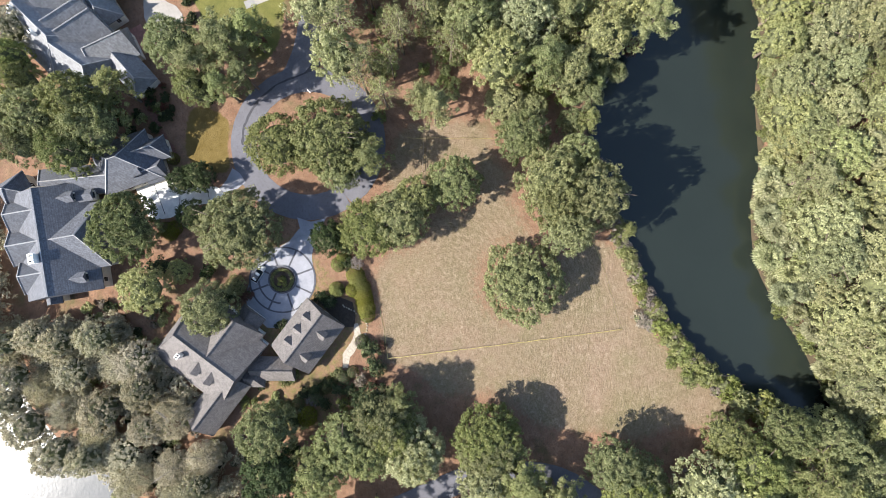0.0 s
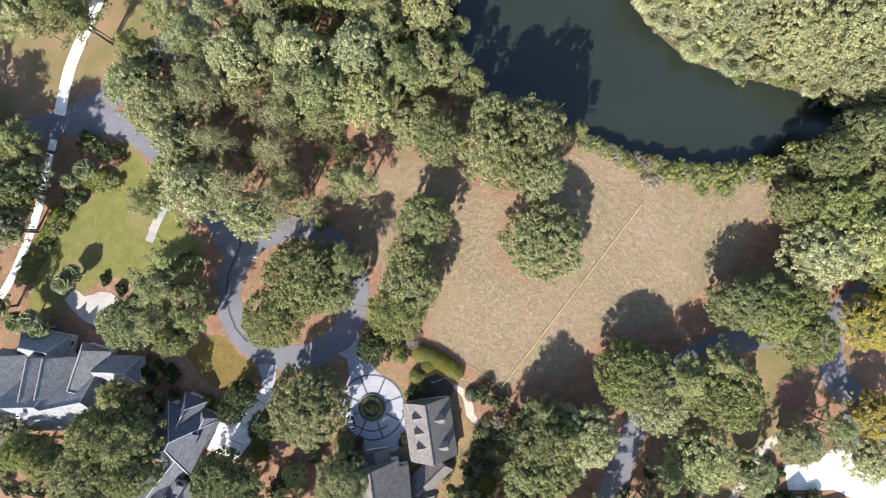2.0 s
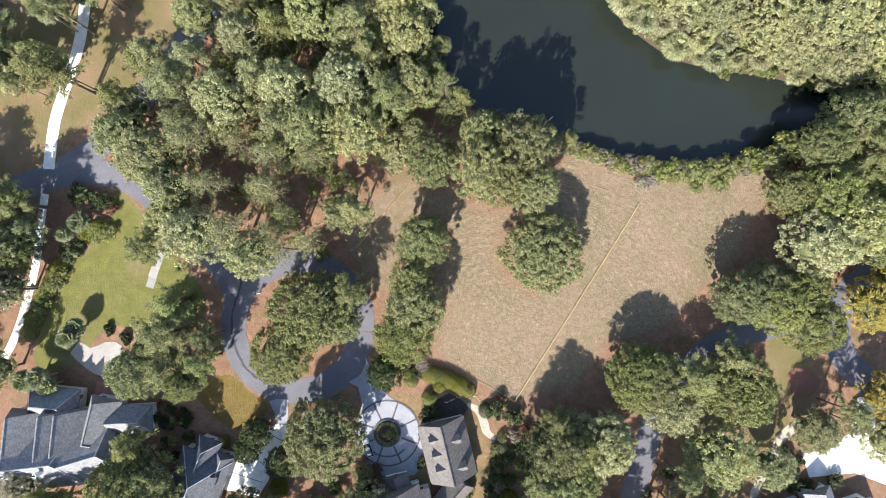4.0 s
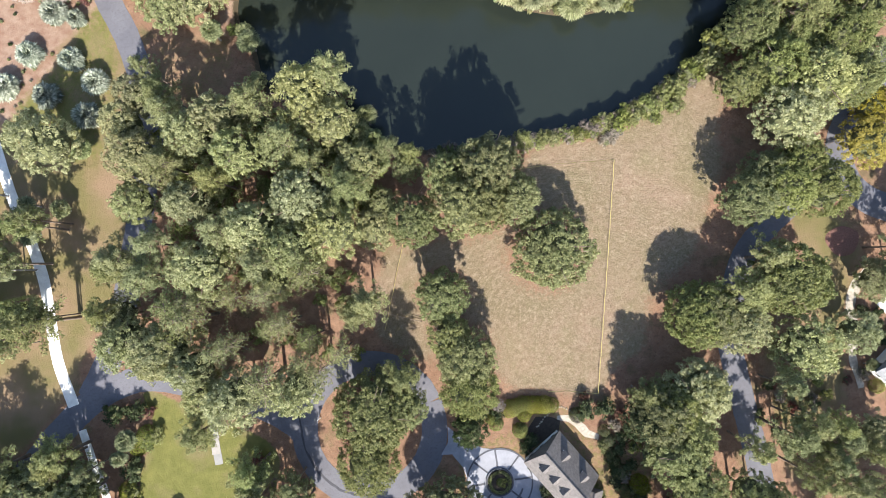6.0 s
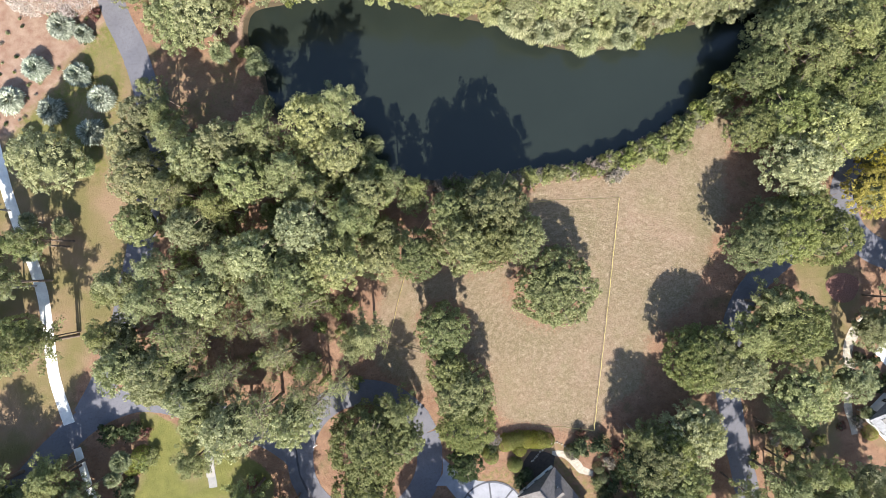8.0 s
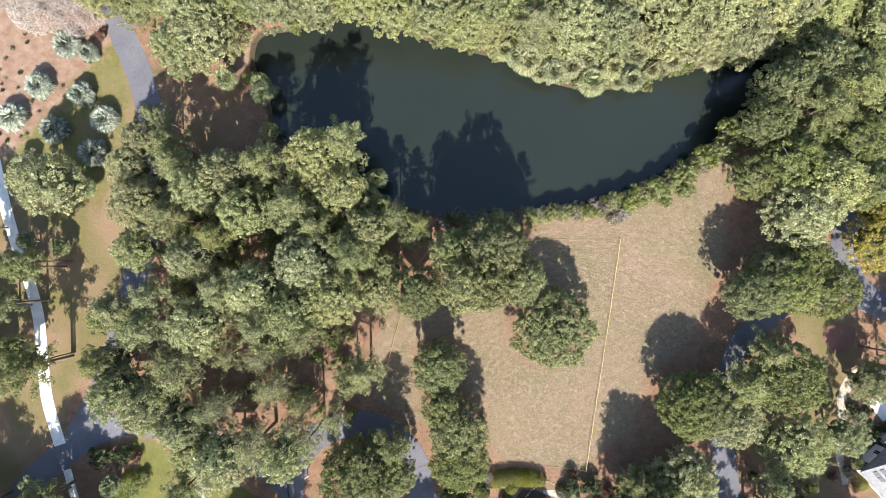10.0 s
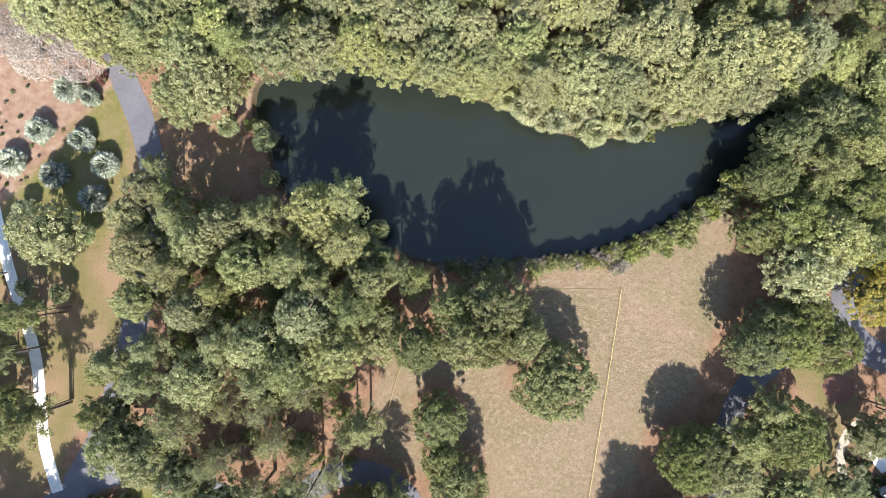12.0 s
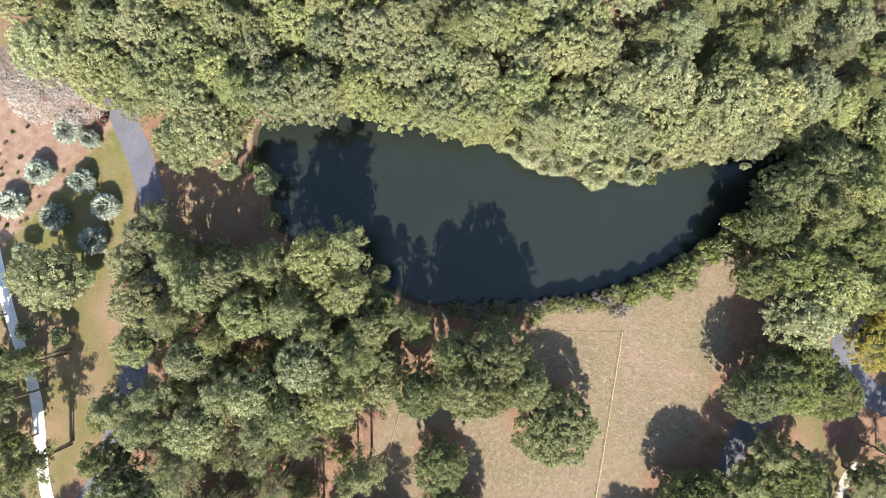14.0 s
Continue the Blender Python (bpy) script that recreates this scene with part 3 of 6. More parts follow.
GROVES["hedge_e"] = [
    ("s", 15.7, 45.5, 2.5, 4), ("s", 20.7, 45.8, 2.8, 4), ("s", 24.9, 45.4, 2.8, 4), ("w", 28.5, 45.8, 2.5, 4), ("w", 31.3, 42.9, 2.5, 3),
    ("s", 34.7, 47.3, 3.4, 5), ("s", 39.3, 48.5, 3.1, 4), ("s", 42.7, 50.2, 3.6, 5), ("s", 46.4, 52, 3.6, 5), ("s", 49.8, 54.3, 3.9, 6),
    ("s", 53.9, 57.3, 4.1, 7), ("s", 57.9, 58.8, 4.4, 8), ("s", 43.8, 47.3, 2.5, 3), ("s", 49.4, 49.8, 2.8, 4), ("s", 60, 63.3, 4.6, 9),
    ("w", 33.6, 44.8, 2.8, 3),
]
GROVES["tall_pines"] = [
    ("p", -107.7, 36.3, 4.5, 20), ("p", -106.4, 37.6, 4, 19), ("p", -112.5, 28.1, 5, 23), ("p", 77.8, -33.3, 3.6, 20), ("p", 75.3, -35, 3.6, 20),
    ("p", 64, -28, 4.5, 20), ("p", 70, -29, 4.2, 19), ("p", 63.5, -40, 4.5, 20), ("p", 69, -41, 4.4, 21), ("o", 51, -44, 5.5, 16),
    ("p", 66, -34, 4, 18), ("p", 52.5, -33, 4, 17), ("p", 62, -20, 4, 16), ("p", 67, -36, 4.5, 20), ("p", 74, -44, 5, 21),
]
GROVES["bank_strip"] = [
    ("w", -2.5, 45.2, 2.0, 3.4), ("w", 1.0, 45.0, 2.2, 3.2), ("s", 6.5, 45.0, 2.2, 3), ("p", 9, 43.5, 3, 13), ("p", -18, 43, 3.4, 15), ("p", -22.5, 45, 3.6, 16),
]
# ---- ground, water, roads ----
POND = [(-59, 88), (-57, 93.5), (-48, 95), (-39.5, 97.5), (-30.5, 97.7), (-23.5, 95.3), (-13.4, 90.6), (-3.3, 87.7), (5.4, 85),
        (12.5, 80.6), (27, 76.6), (40, 78), (52, 80.8), (62.4, 82), (72, 83), (80, 83), (84, 80), (79, 76), (73, 72), (63.3, 64.7),
        (52.8, 58.6), (46.8, 54.9), (35, 50.5), (27.5, 47.4), (13, 46.4), (2.8, 45.5), (-13, 46), (-24.6, 50), (-33, 56), (-44.5, 62),
        (-51.6, 65), (-54.4, 70.6), (-55.5, 78), (-58.2, 83.8)]
LAKE = [(-900, -230), (-300, -190), (-120, -150), (-60, -130), (-25, -119), (-8, -112.5), (5.5, -108), (17.5, -103), (26, -94), (36, -89),
        (50, -88), (70, -100), (120, -125), (300, -190), (900, -230), (1200, -900), (0, -1200), (-1200, -900)]
FIELD = [(16, 44.5), (30, 44), (40, 47), (50, 53), (58, 58.5), (63, 54), (60, 42), (60, 34), (54, 22), (49, 9), (39, -5), (30, -15), (22, -21),
         (8, -17.5), (-4, -16.5), (-14, -12), (-20, -9), (-26, -4), (-32, 1), (-31, 12), (-27, 22), (-24, 31), (-12, 33), (5, 38)]
LAWN = [(-92.5, -7), (-86, -9), (-77, -15), (-73.5, -17), (-66, -20), (-60, -26), (-62, -34), (-72, -38), (-81, -40), (-86, -53), (-95, -55),
        (-96, -40), (-94.5, -25), (-90, -19)]
GOLD = [(-54, -47), (-48.5, -40), (-42, -42), (-36, -43.5), (-36.5, -47), (-41, -52), (-47, -51.5)]
PARK = [(-160, 130), (-100, 100), (-92, 92), (-88, 70), (-90, 40), (-96, 22), (-105, 6), (-116, -10), (-135, -25), (-160, -25)]
MULCH = [(-165, 125), (-104, 106), (-94.3, 98.9), (-95.2, 88.9), (-105.2, 85.5), (-108.1, 77.7), (-111.7, 75.6), (-115.3, 70.0), (-123.8, 65.2), (-165, 62)]
PARK_NORTH = [(-100, 92), (-92, 96), (-90, 82), (-90, 68), (-94, 56), (-104, 52), (-125, 58), (-118, 72), (-106, 82)]
YARD = [(-16, -33), (-8, -27), (2, -24), (8, -20), (16, -22), (22, -32), (34, -36), (32, -52), (22, -56), (12, -50), (0, -50), (-12, -48), (-20, -40)]
EAST_GRASS = [(76, 20), (88, 17), (92, 8), (89, 0), (85, -7), (83, -22), (80, -30), (70, -28), (68, -18), (75, -8), (78, 4)]
GLADE = [(-81, 83), (-62, 84), (-60, 71), (-66, 64), (-79, 65)]
LANE_GRASS = [(63, -8), (76, 0), (86, -2), (85, -24), (80, -44), (66, -48), (63, -30)]
BANK = [(-62, 95), (-58, 94), (-59, 82), (-63, 82), (-63.5, 88)]


def away(px, py, poly):
    """Signed distance from a closed outline, negative inside."""
    a = np.array(poly, float)
    b = np.roll(a, -1, 0)
    best, inside = np.full(px.shape, 1e9), np.zeros(px.shape, bool)
    for (x0, y0), (x1, y1) in zip(a, b):
        dx, dy = x1 - x0, y1 - y0
        t = np.clip(((px - x0) * dx + (py - y0) * dy) / (dx * dx + dy * dy + 1e-9), 0, 1)
        best = np.minimum(best, np.hypot(px - x0 - t * dx, py - y0 - t * dy))
        if y0 != y1:
            inside ^= ((y0 > py) != (y1 > py)) & (px < dx * (py - y0) / dy + x0)
    return np.where(inside, -best, best)


def build_ground():
    far = [160, 190, 240, 320, 480, 800, 1500, 3000]
    xs = np.r_[[-v for v in far[::-1]], np.arange(-148, 116, 1.05), [v - 30 for v in far]]
    ys = np.r_[[-v for v in far[::-1]], np.arange(-140, 146, 1.05), far]
    gx, gy = np.meshgrid(xs, ys)
    d = away(gx, gy, spline(POND, 1.5, True))
    z = np.interp(d, [-8, -2, 0, 1.3, 3], [-3.0, -1.9, -0.8, -0.12, 0.0])
    z = np.minimum(z, np.interp(away(gx, gy, LAKE), [-8, 0, 2.5], [-3.0, -0.8, 0.0]))
    nx, ny = len(xs), len(ys)
    k = np.arange(nx * ny).reshape(ny, nx)
    faces = np.stack([k[:-1, :-1], k[:-1, 1:], k[1:, 1:], k[1:, :-1]], -1).reshape(-1, 4)
    me = bpy.data.meshes.new("ground")
    me.from_pydata(np.stack([gx, gy, z], -1).reshape(-1, 3).tolist(), [], faces.tolist())
    me.materials.append(M["ground"])

    def weight(poly, soft):
        return np.clip(0.5 - away(gx, gy, spline(poly, 2, True)) / (2 * soft), 0, 1).ravel()

    one = np.ones(nx * ny)
    # pine straw and fallen leaves lie round the trees that stand in the field
    litter = np.zeros(nx * ny)
    for grove in ("row", "center", "east_s", "drive_s"):
        for kind, x, y, r, h in GROVES[grove]:
            if h > 8:
                litter = np.maximum(litter, np.clip(1.45 - np.hypot(gx - x, gy - y).ravel() / (1.25 * r), 0, 1))
    mud = np.clip(1 - np.abs(d.ravel() - 0.3) / 2.2, 0, 1) * 0.9
    for name, cols in (("zone_a", (weight(FIELD, 4) * (1 - 0.75 * litter), np.maximum(np.maximum(weight(LAWN, 0.8), 0.44 * weight(YARD, 2.5)), 0.56 * weight(PARK_NORTH, 3)), weight(GOLD, 0.8))), ("zone_b", (np.maximum(np.maximum(weight(PARK, 3), weight(EAST_GRASS, 2)), np.maximum(0.6 * weight(LANE_GRASS, 3), 0.5 * weight(GLADE, 3))), np.maximum(weight(MULCH, 3), weight(BANK, 1.5)), mud))):
        at = me.attributes.new(name, "FLOAT_COLOR", "POINT")
        at.data.foreach_set("color", np.stack([*cols, one], 1).ravel())
    return tagged(new("ground", me), "dry mown grass, lawn and pine straw ground", "ground", kind="structure")


build_ground()
water = bmesh.new()
box(water, -70, 36, -4.0, 95, 104, -0.8)
tagged(part("water", water, M["pond"]), "dark green still pond between wooded banks", "pond", kind="structure")
water = bmesh.new()
box(water, -1300, -1300, -4.0, 1300, -80, -0.82)
tagged(part("water", water, M["lake"]), "pale rippled lake glinting in the sun", "lake", kind="structure")


def road(pts, width, z, label, mat="asphalt", name="road", category="road", wobble=0.05, depth=0.12):
    return tagged(ribbon(name, pts, width, z, M[mat], wobble=wobble, depth=depth), label, category, kind="structure")


road([(-175, -62), (-140, -39), (-124, -24.5), (-114, -14.5), (-106, -8.2), (-98, -4.6), (-89, -3.9), (-75, -8.5), (-62, -14.5), (-54.5, -20), (-52.5, -24)], [7.5, 7.5, 7, 6.2, 6], 0.05,
     "grey asphalt lane leading to the turning circle")
road([(-96, 150), (-95.5, 112), (-93, 97.5), (-88, 84), (-85, 70), (-84.5, 57), (-88, 41.5), (-92, 27), (-95, 16), (-100, 3), (-106, -7)], [6.6, 6.6, 6.4, 6.8], 0.04, "grey asphalt lane winding through the trees")
CIRCLE = (-36.4, -22.4)
road([(CIRCLE[0] + 16.3 * math.cos(a), CIRCLE[1] + 16.3 * math.sin(a)) for a in np.linspace(0.3, 2 * math.pi + 0.3, 26)], 6.4, 0.06,
     "grey asphalt turning circle round a planted island")
road([(62, -95), (60, -60), (59, -42), (57.7, -30), (56.3, -16), (56, -9), (59, 3), (64, 12), (75, 21), (86, 28.5)], 6.0, 0.04, "grey asphalt lane beside the dry field")
road([(112, 62), (97, 46), (90.5, 36), (90.5, 27), (95.5, 20.5), (104, 16.5), (130, 8)], 7.0, 0.05, "grey asphalt lane curving between trees")
# the dark patch of a mended trench in the circle
road([(-53.8, -17.2), (-53.6, -20), (-52.9, -26), (-50, -32), (-45.5, -36.5), (-41, -38.3)], 0.6, 0.075, "dark strip of fresh tar mending the asphalt", "fresh_tar", "trench_patch", "tar patch", 0.08, 0.03)
road([(-55.3, -13.2), (-54.6, -15.3), (-53.9, -17.4)], [1.2, 1.5, 0.8], 0.08, "dark fresh tar patch on the asphalt", "fresh_tar", "trench_patch", "tar patch", 0.1, 0.03)
# white path
road([(-142, 104), (-132, 84), (-126.8, 70), (-124.6, 60), (-122.3, 49.6), (-119.8, 40.9), (-117.0, 32.2), (-115.0, 23.5), (-114.2, 13.5), (-113.2, 3.0), (-110.2, -8.4)], 2.9, 0.058, "white concrete footpath curving over tan grass", "concrete", "pavement", "footpath", 0.02)
road([(-108.6, -14.6), (-106.5, -23), (-103.8, -33), (-102, -49), (-103, -60), (-108, -90)], 2.0, 0.058, "white concrete footpath in the shade of trees", "concrete", "pavement", "footpath", 0.02)
road([(-75.2, -13.2), (-75.5, -19), (-75, -27)], 2.0, 0.05, "pale concrete garden walk across the lawn", "old_concrete", "pavement", "garden walk", 0.02)

for x0, y0, x1, y1 in ((-76.3, -16.4, -74.4, -18.0), (-76.5, -20.0, -74.4, -24.4)):
    tagged(slab("pavement", [(x0, y0), (x1, y0), (x1, y1), (x0, y1)], 0.06, M["sand_concrete"]), "worn grey panel of the garden walk", "garden walk", kind="structure")

# ---- trees ----
def limbs_for(h, r, rad, n, r_, low=0.35, rise=0.45, lean=0.0):
    """A trunk with limbs as one mesh's vertices and faces."""
    vs, fs = [], []
    top = h * 0.8
    pts = [(lean * h * t * t, r_.normal(0, 0.12) * t, top * t) for t in np.linspace(0, 1, 6)]
    tube(vs, fs, pts, [rad * (1.25 if i == 0 else 1) * (1 - 0.14 * i) for i in range(6)], 8)
    for k in range(n):
        a = 2 * math.pi * (k + r_.uniform(-0.3, 0.3)) / n * 2.4
        z = top * r_.uniform(low, 0.95)
        reach = r * r_.uniform(0.55, 0.85)
        d = np.array([math.cos(a), math.sin(a), 0])
        p0 = np.array([0, 0, z])
        p1 = p0 + d * reach * 0.5 + (0, 0, reach * rise * 0.35)
        p2 = p0 + d * reach + (0, 0, reach * rise)
        tube(vs, fs, [p0, p1 + r_.normal(0, 0.2, 3), p2], [rad * 0.45, rad * 0.3, rad * 0.1], 5)
    return vs, fs


def oak_meshes(k, leaf, bark, r=7.0, h=18.0, n=300, per=23, size=0.43, name="crown"):
    """A broad crown of boughs on spreading limbs, close with leaves."""
    r_ = np.random.default_rng(100 + k)
    vs, fs = limbs_for(h, r, 0.42, 9, r_)
    trunk = mesh_of("trunk", vs, fs, bark, True)
    top = n * 3 // 4
    q, a = np.sqrt(r_.uniform(0, 1, top)), r_.uniform(0, 2 * math.pi, n)
    up = np.r_[np.sqrt(1 - q * q), r_.uniform(-0.4, 0.35, n - top)]
    q = np.sqrt(1 - up * up)
    d = np.stack([q * np.cos(a), q * np.sin(a), up], 1)
    axes, middle, seed = (r * 0.93, r * 0.93, h * 0.48), (0, 0, h * 0.49), 3.7 * k + 1.3
    low = np.where(d[:, 2] < 0, 0.45, 1.0)
    c = d * (boughs(d, seed) * r_.uniform(0.86, 1.0, len(d)))[:, None] * np.array(axes)
    c[:, 2] *= low
    v, f = clumps(c + np.array(middle), r_.uniform(0.4, 0.95, len(c)), per, size, r_, 0.3, 0.75)
    # a dark core stands in for the shaded depth behind the leaves
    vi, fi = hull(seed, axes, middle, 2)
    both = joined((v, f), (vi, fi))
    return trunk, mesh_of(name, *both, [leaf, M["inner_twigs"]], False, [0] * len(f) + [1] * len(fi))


def pine_meshes(k, leaf, bark, r=5.5, h=20.0, per=32, size=0.5):
    """A tall bare trunk with whorled boughs of needle tufts."""
    r_ = np.random.default_rng(300 + k)
    vs, fs = [], []
    tube(vs, fs, [(0, 0, 0), (0.1, 0, h * 0.3), (0.05, 0.1, h * 0.6), (0, 0, h * 0.97)], [0.36, 0.28, 0.2, 0.04], 7)
    c, rad = [], []
    n = 26
    for i in range(n):
        t = i / (n - 1)
        z = h * (0.5 + 0.47 * t)
        reach = r * (1 - 0.78 * t**1.6) * r_.uniform(0.65, 1.08)
        a = i * 2.4 + r_.uniform(-0.4, 0.4)
        d = np.array([math.cos(a), math.sin(a), 0])
        side = np.array([-d[1], d[0], 0])
        tip = np.array([0, 0, z]) + d * reach + (0, 0, reach * r_.uniform(0.05, 0.3))
        tube(vs, fs, [(0, 0, z), (np.array([0, 0, z]) + tip) / 2 + (0, 0, 0.1), tip], [0.1, 0.07, 0.03], 4)
        for s in np.linspace(0.38, 1.0, 5):
            p = np.array([0, 0, z]) * (1 - s) + tip * s
            c.append(p + side * r_.normal(0, 0.55 * s) + r_.normal(0, 0.2, 3))
            rad.append(r_.uniform(0.65, 1.05))
    trunk = mesh_of("trunk", vs, fs, bark, True)
    v, f = clumps(np.array(c), np.array(rad), per, size, r_, 0.5, 0.45, 0.65)
    return trunk, mesh_of("crown", v, f, leaf)


def twig_meshes(k, leaf, bark, r=6.0, h=12.0):
    """A tree half bare, with a haze of pale twigs."""
    r_ = np.random.default_rng(500 + k)
    vs, fs = limbs_for(h, r, 0.3, 12, r_, 0.2, 0.8)
    trunk = mesh_of("trunk", vs, fs, bark, True)
    n = 6000
    a, q = r_.uniform(0, 6.283, n), np.sqrt(r_.uniform(0, 1, n))
    z = h * 0.4 + h * 0.55 * np.sqrt(1 - (0.95 * q) ** 2) * r_.uniform(0.4, 1, n)
    p = np.stack([r * q * np.cos(a), r * q * np.sin(a), z], 1)
    lump = np.array([noise.noise(Vector(x * 0.5)) for x in p])
    p = p[lump > -0.18]
    v, f = leaves(p, r_.normal(size=p.shape) + (0, 0, 0.3), r_.uniform(0.5, 1.1, len(p)), r_, 0.15)
    return trunk, mesh_of("crown", v, f, leaf)


def palm_meshes(k, leaf, bark, r=2.8, h=7.0, fronds=64):
    """A palm: a bare trunk under a ball of fan fronds."""
    r_ = np.random.default_rng(700 + k)
    vs, fs = [], []
    tube(vs, fs, [(0, 0, 0), (0.08, 0, h * 0.35), (0, 0.06, h * 0.7), (0, 0, h - 0.9)], [0.24, 0.19, 0.2, 0.26], 8)
    trunk = mesh_of("trunk", vs, fs, bark, True)
    v, f = [], []
    for i in range(fronds):
        a, el = i * 2.4, math.asin(min(1, 1 - 1.3 * (i + 0.5) / fronds)) + r_.uniform(-0.1, 0.1)
        d = np.array([math.cos(a) * math.cos(el), math.sin(a) * math.cos(el), math.sin(el)])
        side = np.array([-math.sin(a), math.cos(a), 0])
        up = np.cross(d, side)
        hub = np.array([0, 0, h - 0.9]) + d * r * r_.uniform(0.2, 0.5)
        b = len(v)
        v += [np.array([0, 0, h - 0.9]) - side * 0.04, np.array([0, 0, h - 0.9]) + side * 0.04, hub]
        f.append((b, b + 1, b + 2))
        for s in np.linspace(-1.35, 1.35, 9):
            way = d * math.cos(s) + side * math.sin(s) - up * 0.10 * abs(s)
            ln = r * 0.52 * r_.uniform(0.85, 1.1) * (1 - 0.12 * abs(s))
            wide = np.cross(way, up)
            wide = wide / np.linalg.norm(wide) * 0.12 * r / 2
            tip = hub + way * ln - np.array([0, 0, 0.22 * ln])
            b = len(v)
            v += [hub, hub + way * ln * 0.6 + wide, tip, hub + way * ln * 0.6 - wide]
            f += [(b, b + 1, b + 3), (b + 1, b + 2, b + 3)]
    return trunk, mesh_of("crown", v, f, leaf)


def palmetto_meshes(k, leaf, bark):
    """A low round palmetto clump, its fronds reaching the ground."""
    return palm_meshes(k + 40, leaf, bark, 2.8, 2.6, 130)


def shrub_meshes(k, leaf, bark, r=2.5, h=3.0):
    """A low bush: short stems and a mound of leaves."""
    r_ = np.random.default_rng(900 + k)
    vs, fs = limbs_for(h, r, 0.07, 6, r_, 0.1, 0.9)
    trunk = mesh_of("stem", vs, fs, bark, True)
    n = 20
    q, a = np.sqrt(r_.uniform(0, 1, n)), r_.uniform(0, 6.283, n)
    c = np.stack([(r - 0.6) * q * np.cos(a), (r - 0.6) * q * np.sin(a), 0.35 + (h - 0.95) * np.sqrt(1 - (0.9 * q) ** 2) * r_.uniform(0.7, 1, n)], 1)
    v, f = clumps(c, r_.uniform(0.5, 0.85, n), 36, 0.38, r_)
    # the bush gets a dark core too, painting the gloom under its leaves
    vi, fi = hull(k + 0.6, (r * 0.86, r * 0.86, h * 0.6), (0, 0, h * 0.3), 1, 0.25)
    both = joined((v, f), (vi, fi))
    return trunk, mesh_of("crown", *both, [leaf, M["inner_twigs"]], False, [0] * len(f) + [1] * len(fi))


def dome_meshes(k, leaf, bark, r=2.5, h=3.0):
    """A clipped bush: leaves close over a rounded, slightly uneven body."""
    r_ = np.random.default_rng(1100 + k)
    vs, fs = limbs_for(h * 0.7, r * 0.7, 0.07, 6, r_, 0.1, 0.5)
    trunk = mesh_of("stem", vs, fs, bark, True)
    d = r_.normal(size=(1500, 3))
    d /= np.linalg.norm(d, axis=1)[:, None]
    d[:, 2] = np.abs(d[:, 2])
    wave = np.array([1 + 0.09 * noise.noise(Vector(x * 2.2 + k)) for x in d])
    p = d * wave[:, None] * r_.uniform(0.88, 1.0, 1500)[:, None] * np.array([r, r, h])
    v, f = leaves(p, d + r_.normal(size=d.shape) * 0.3, r_.uniform(0.2, 0.38, 1500), r_, 0.7)
    return trunk, mesh_of("crown", v, f, leaf)


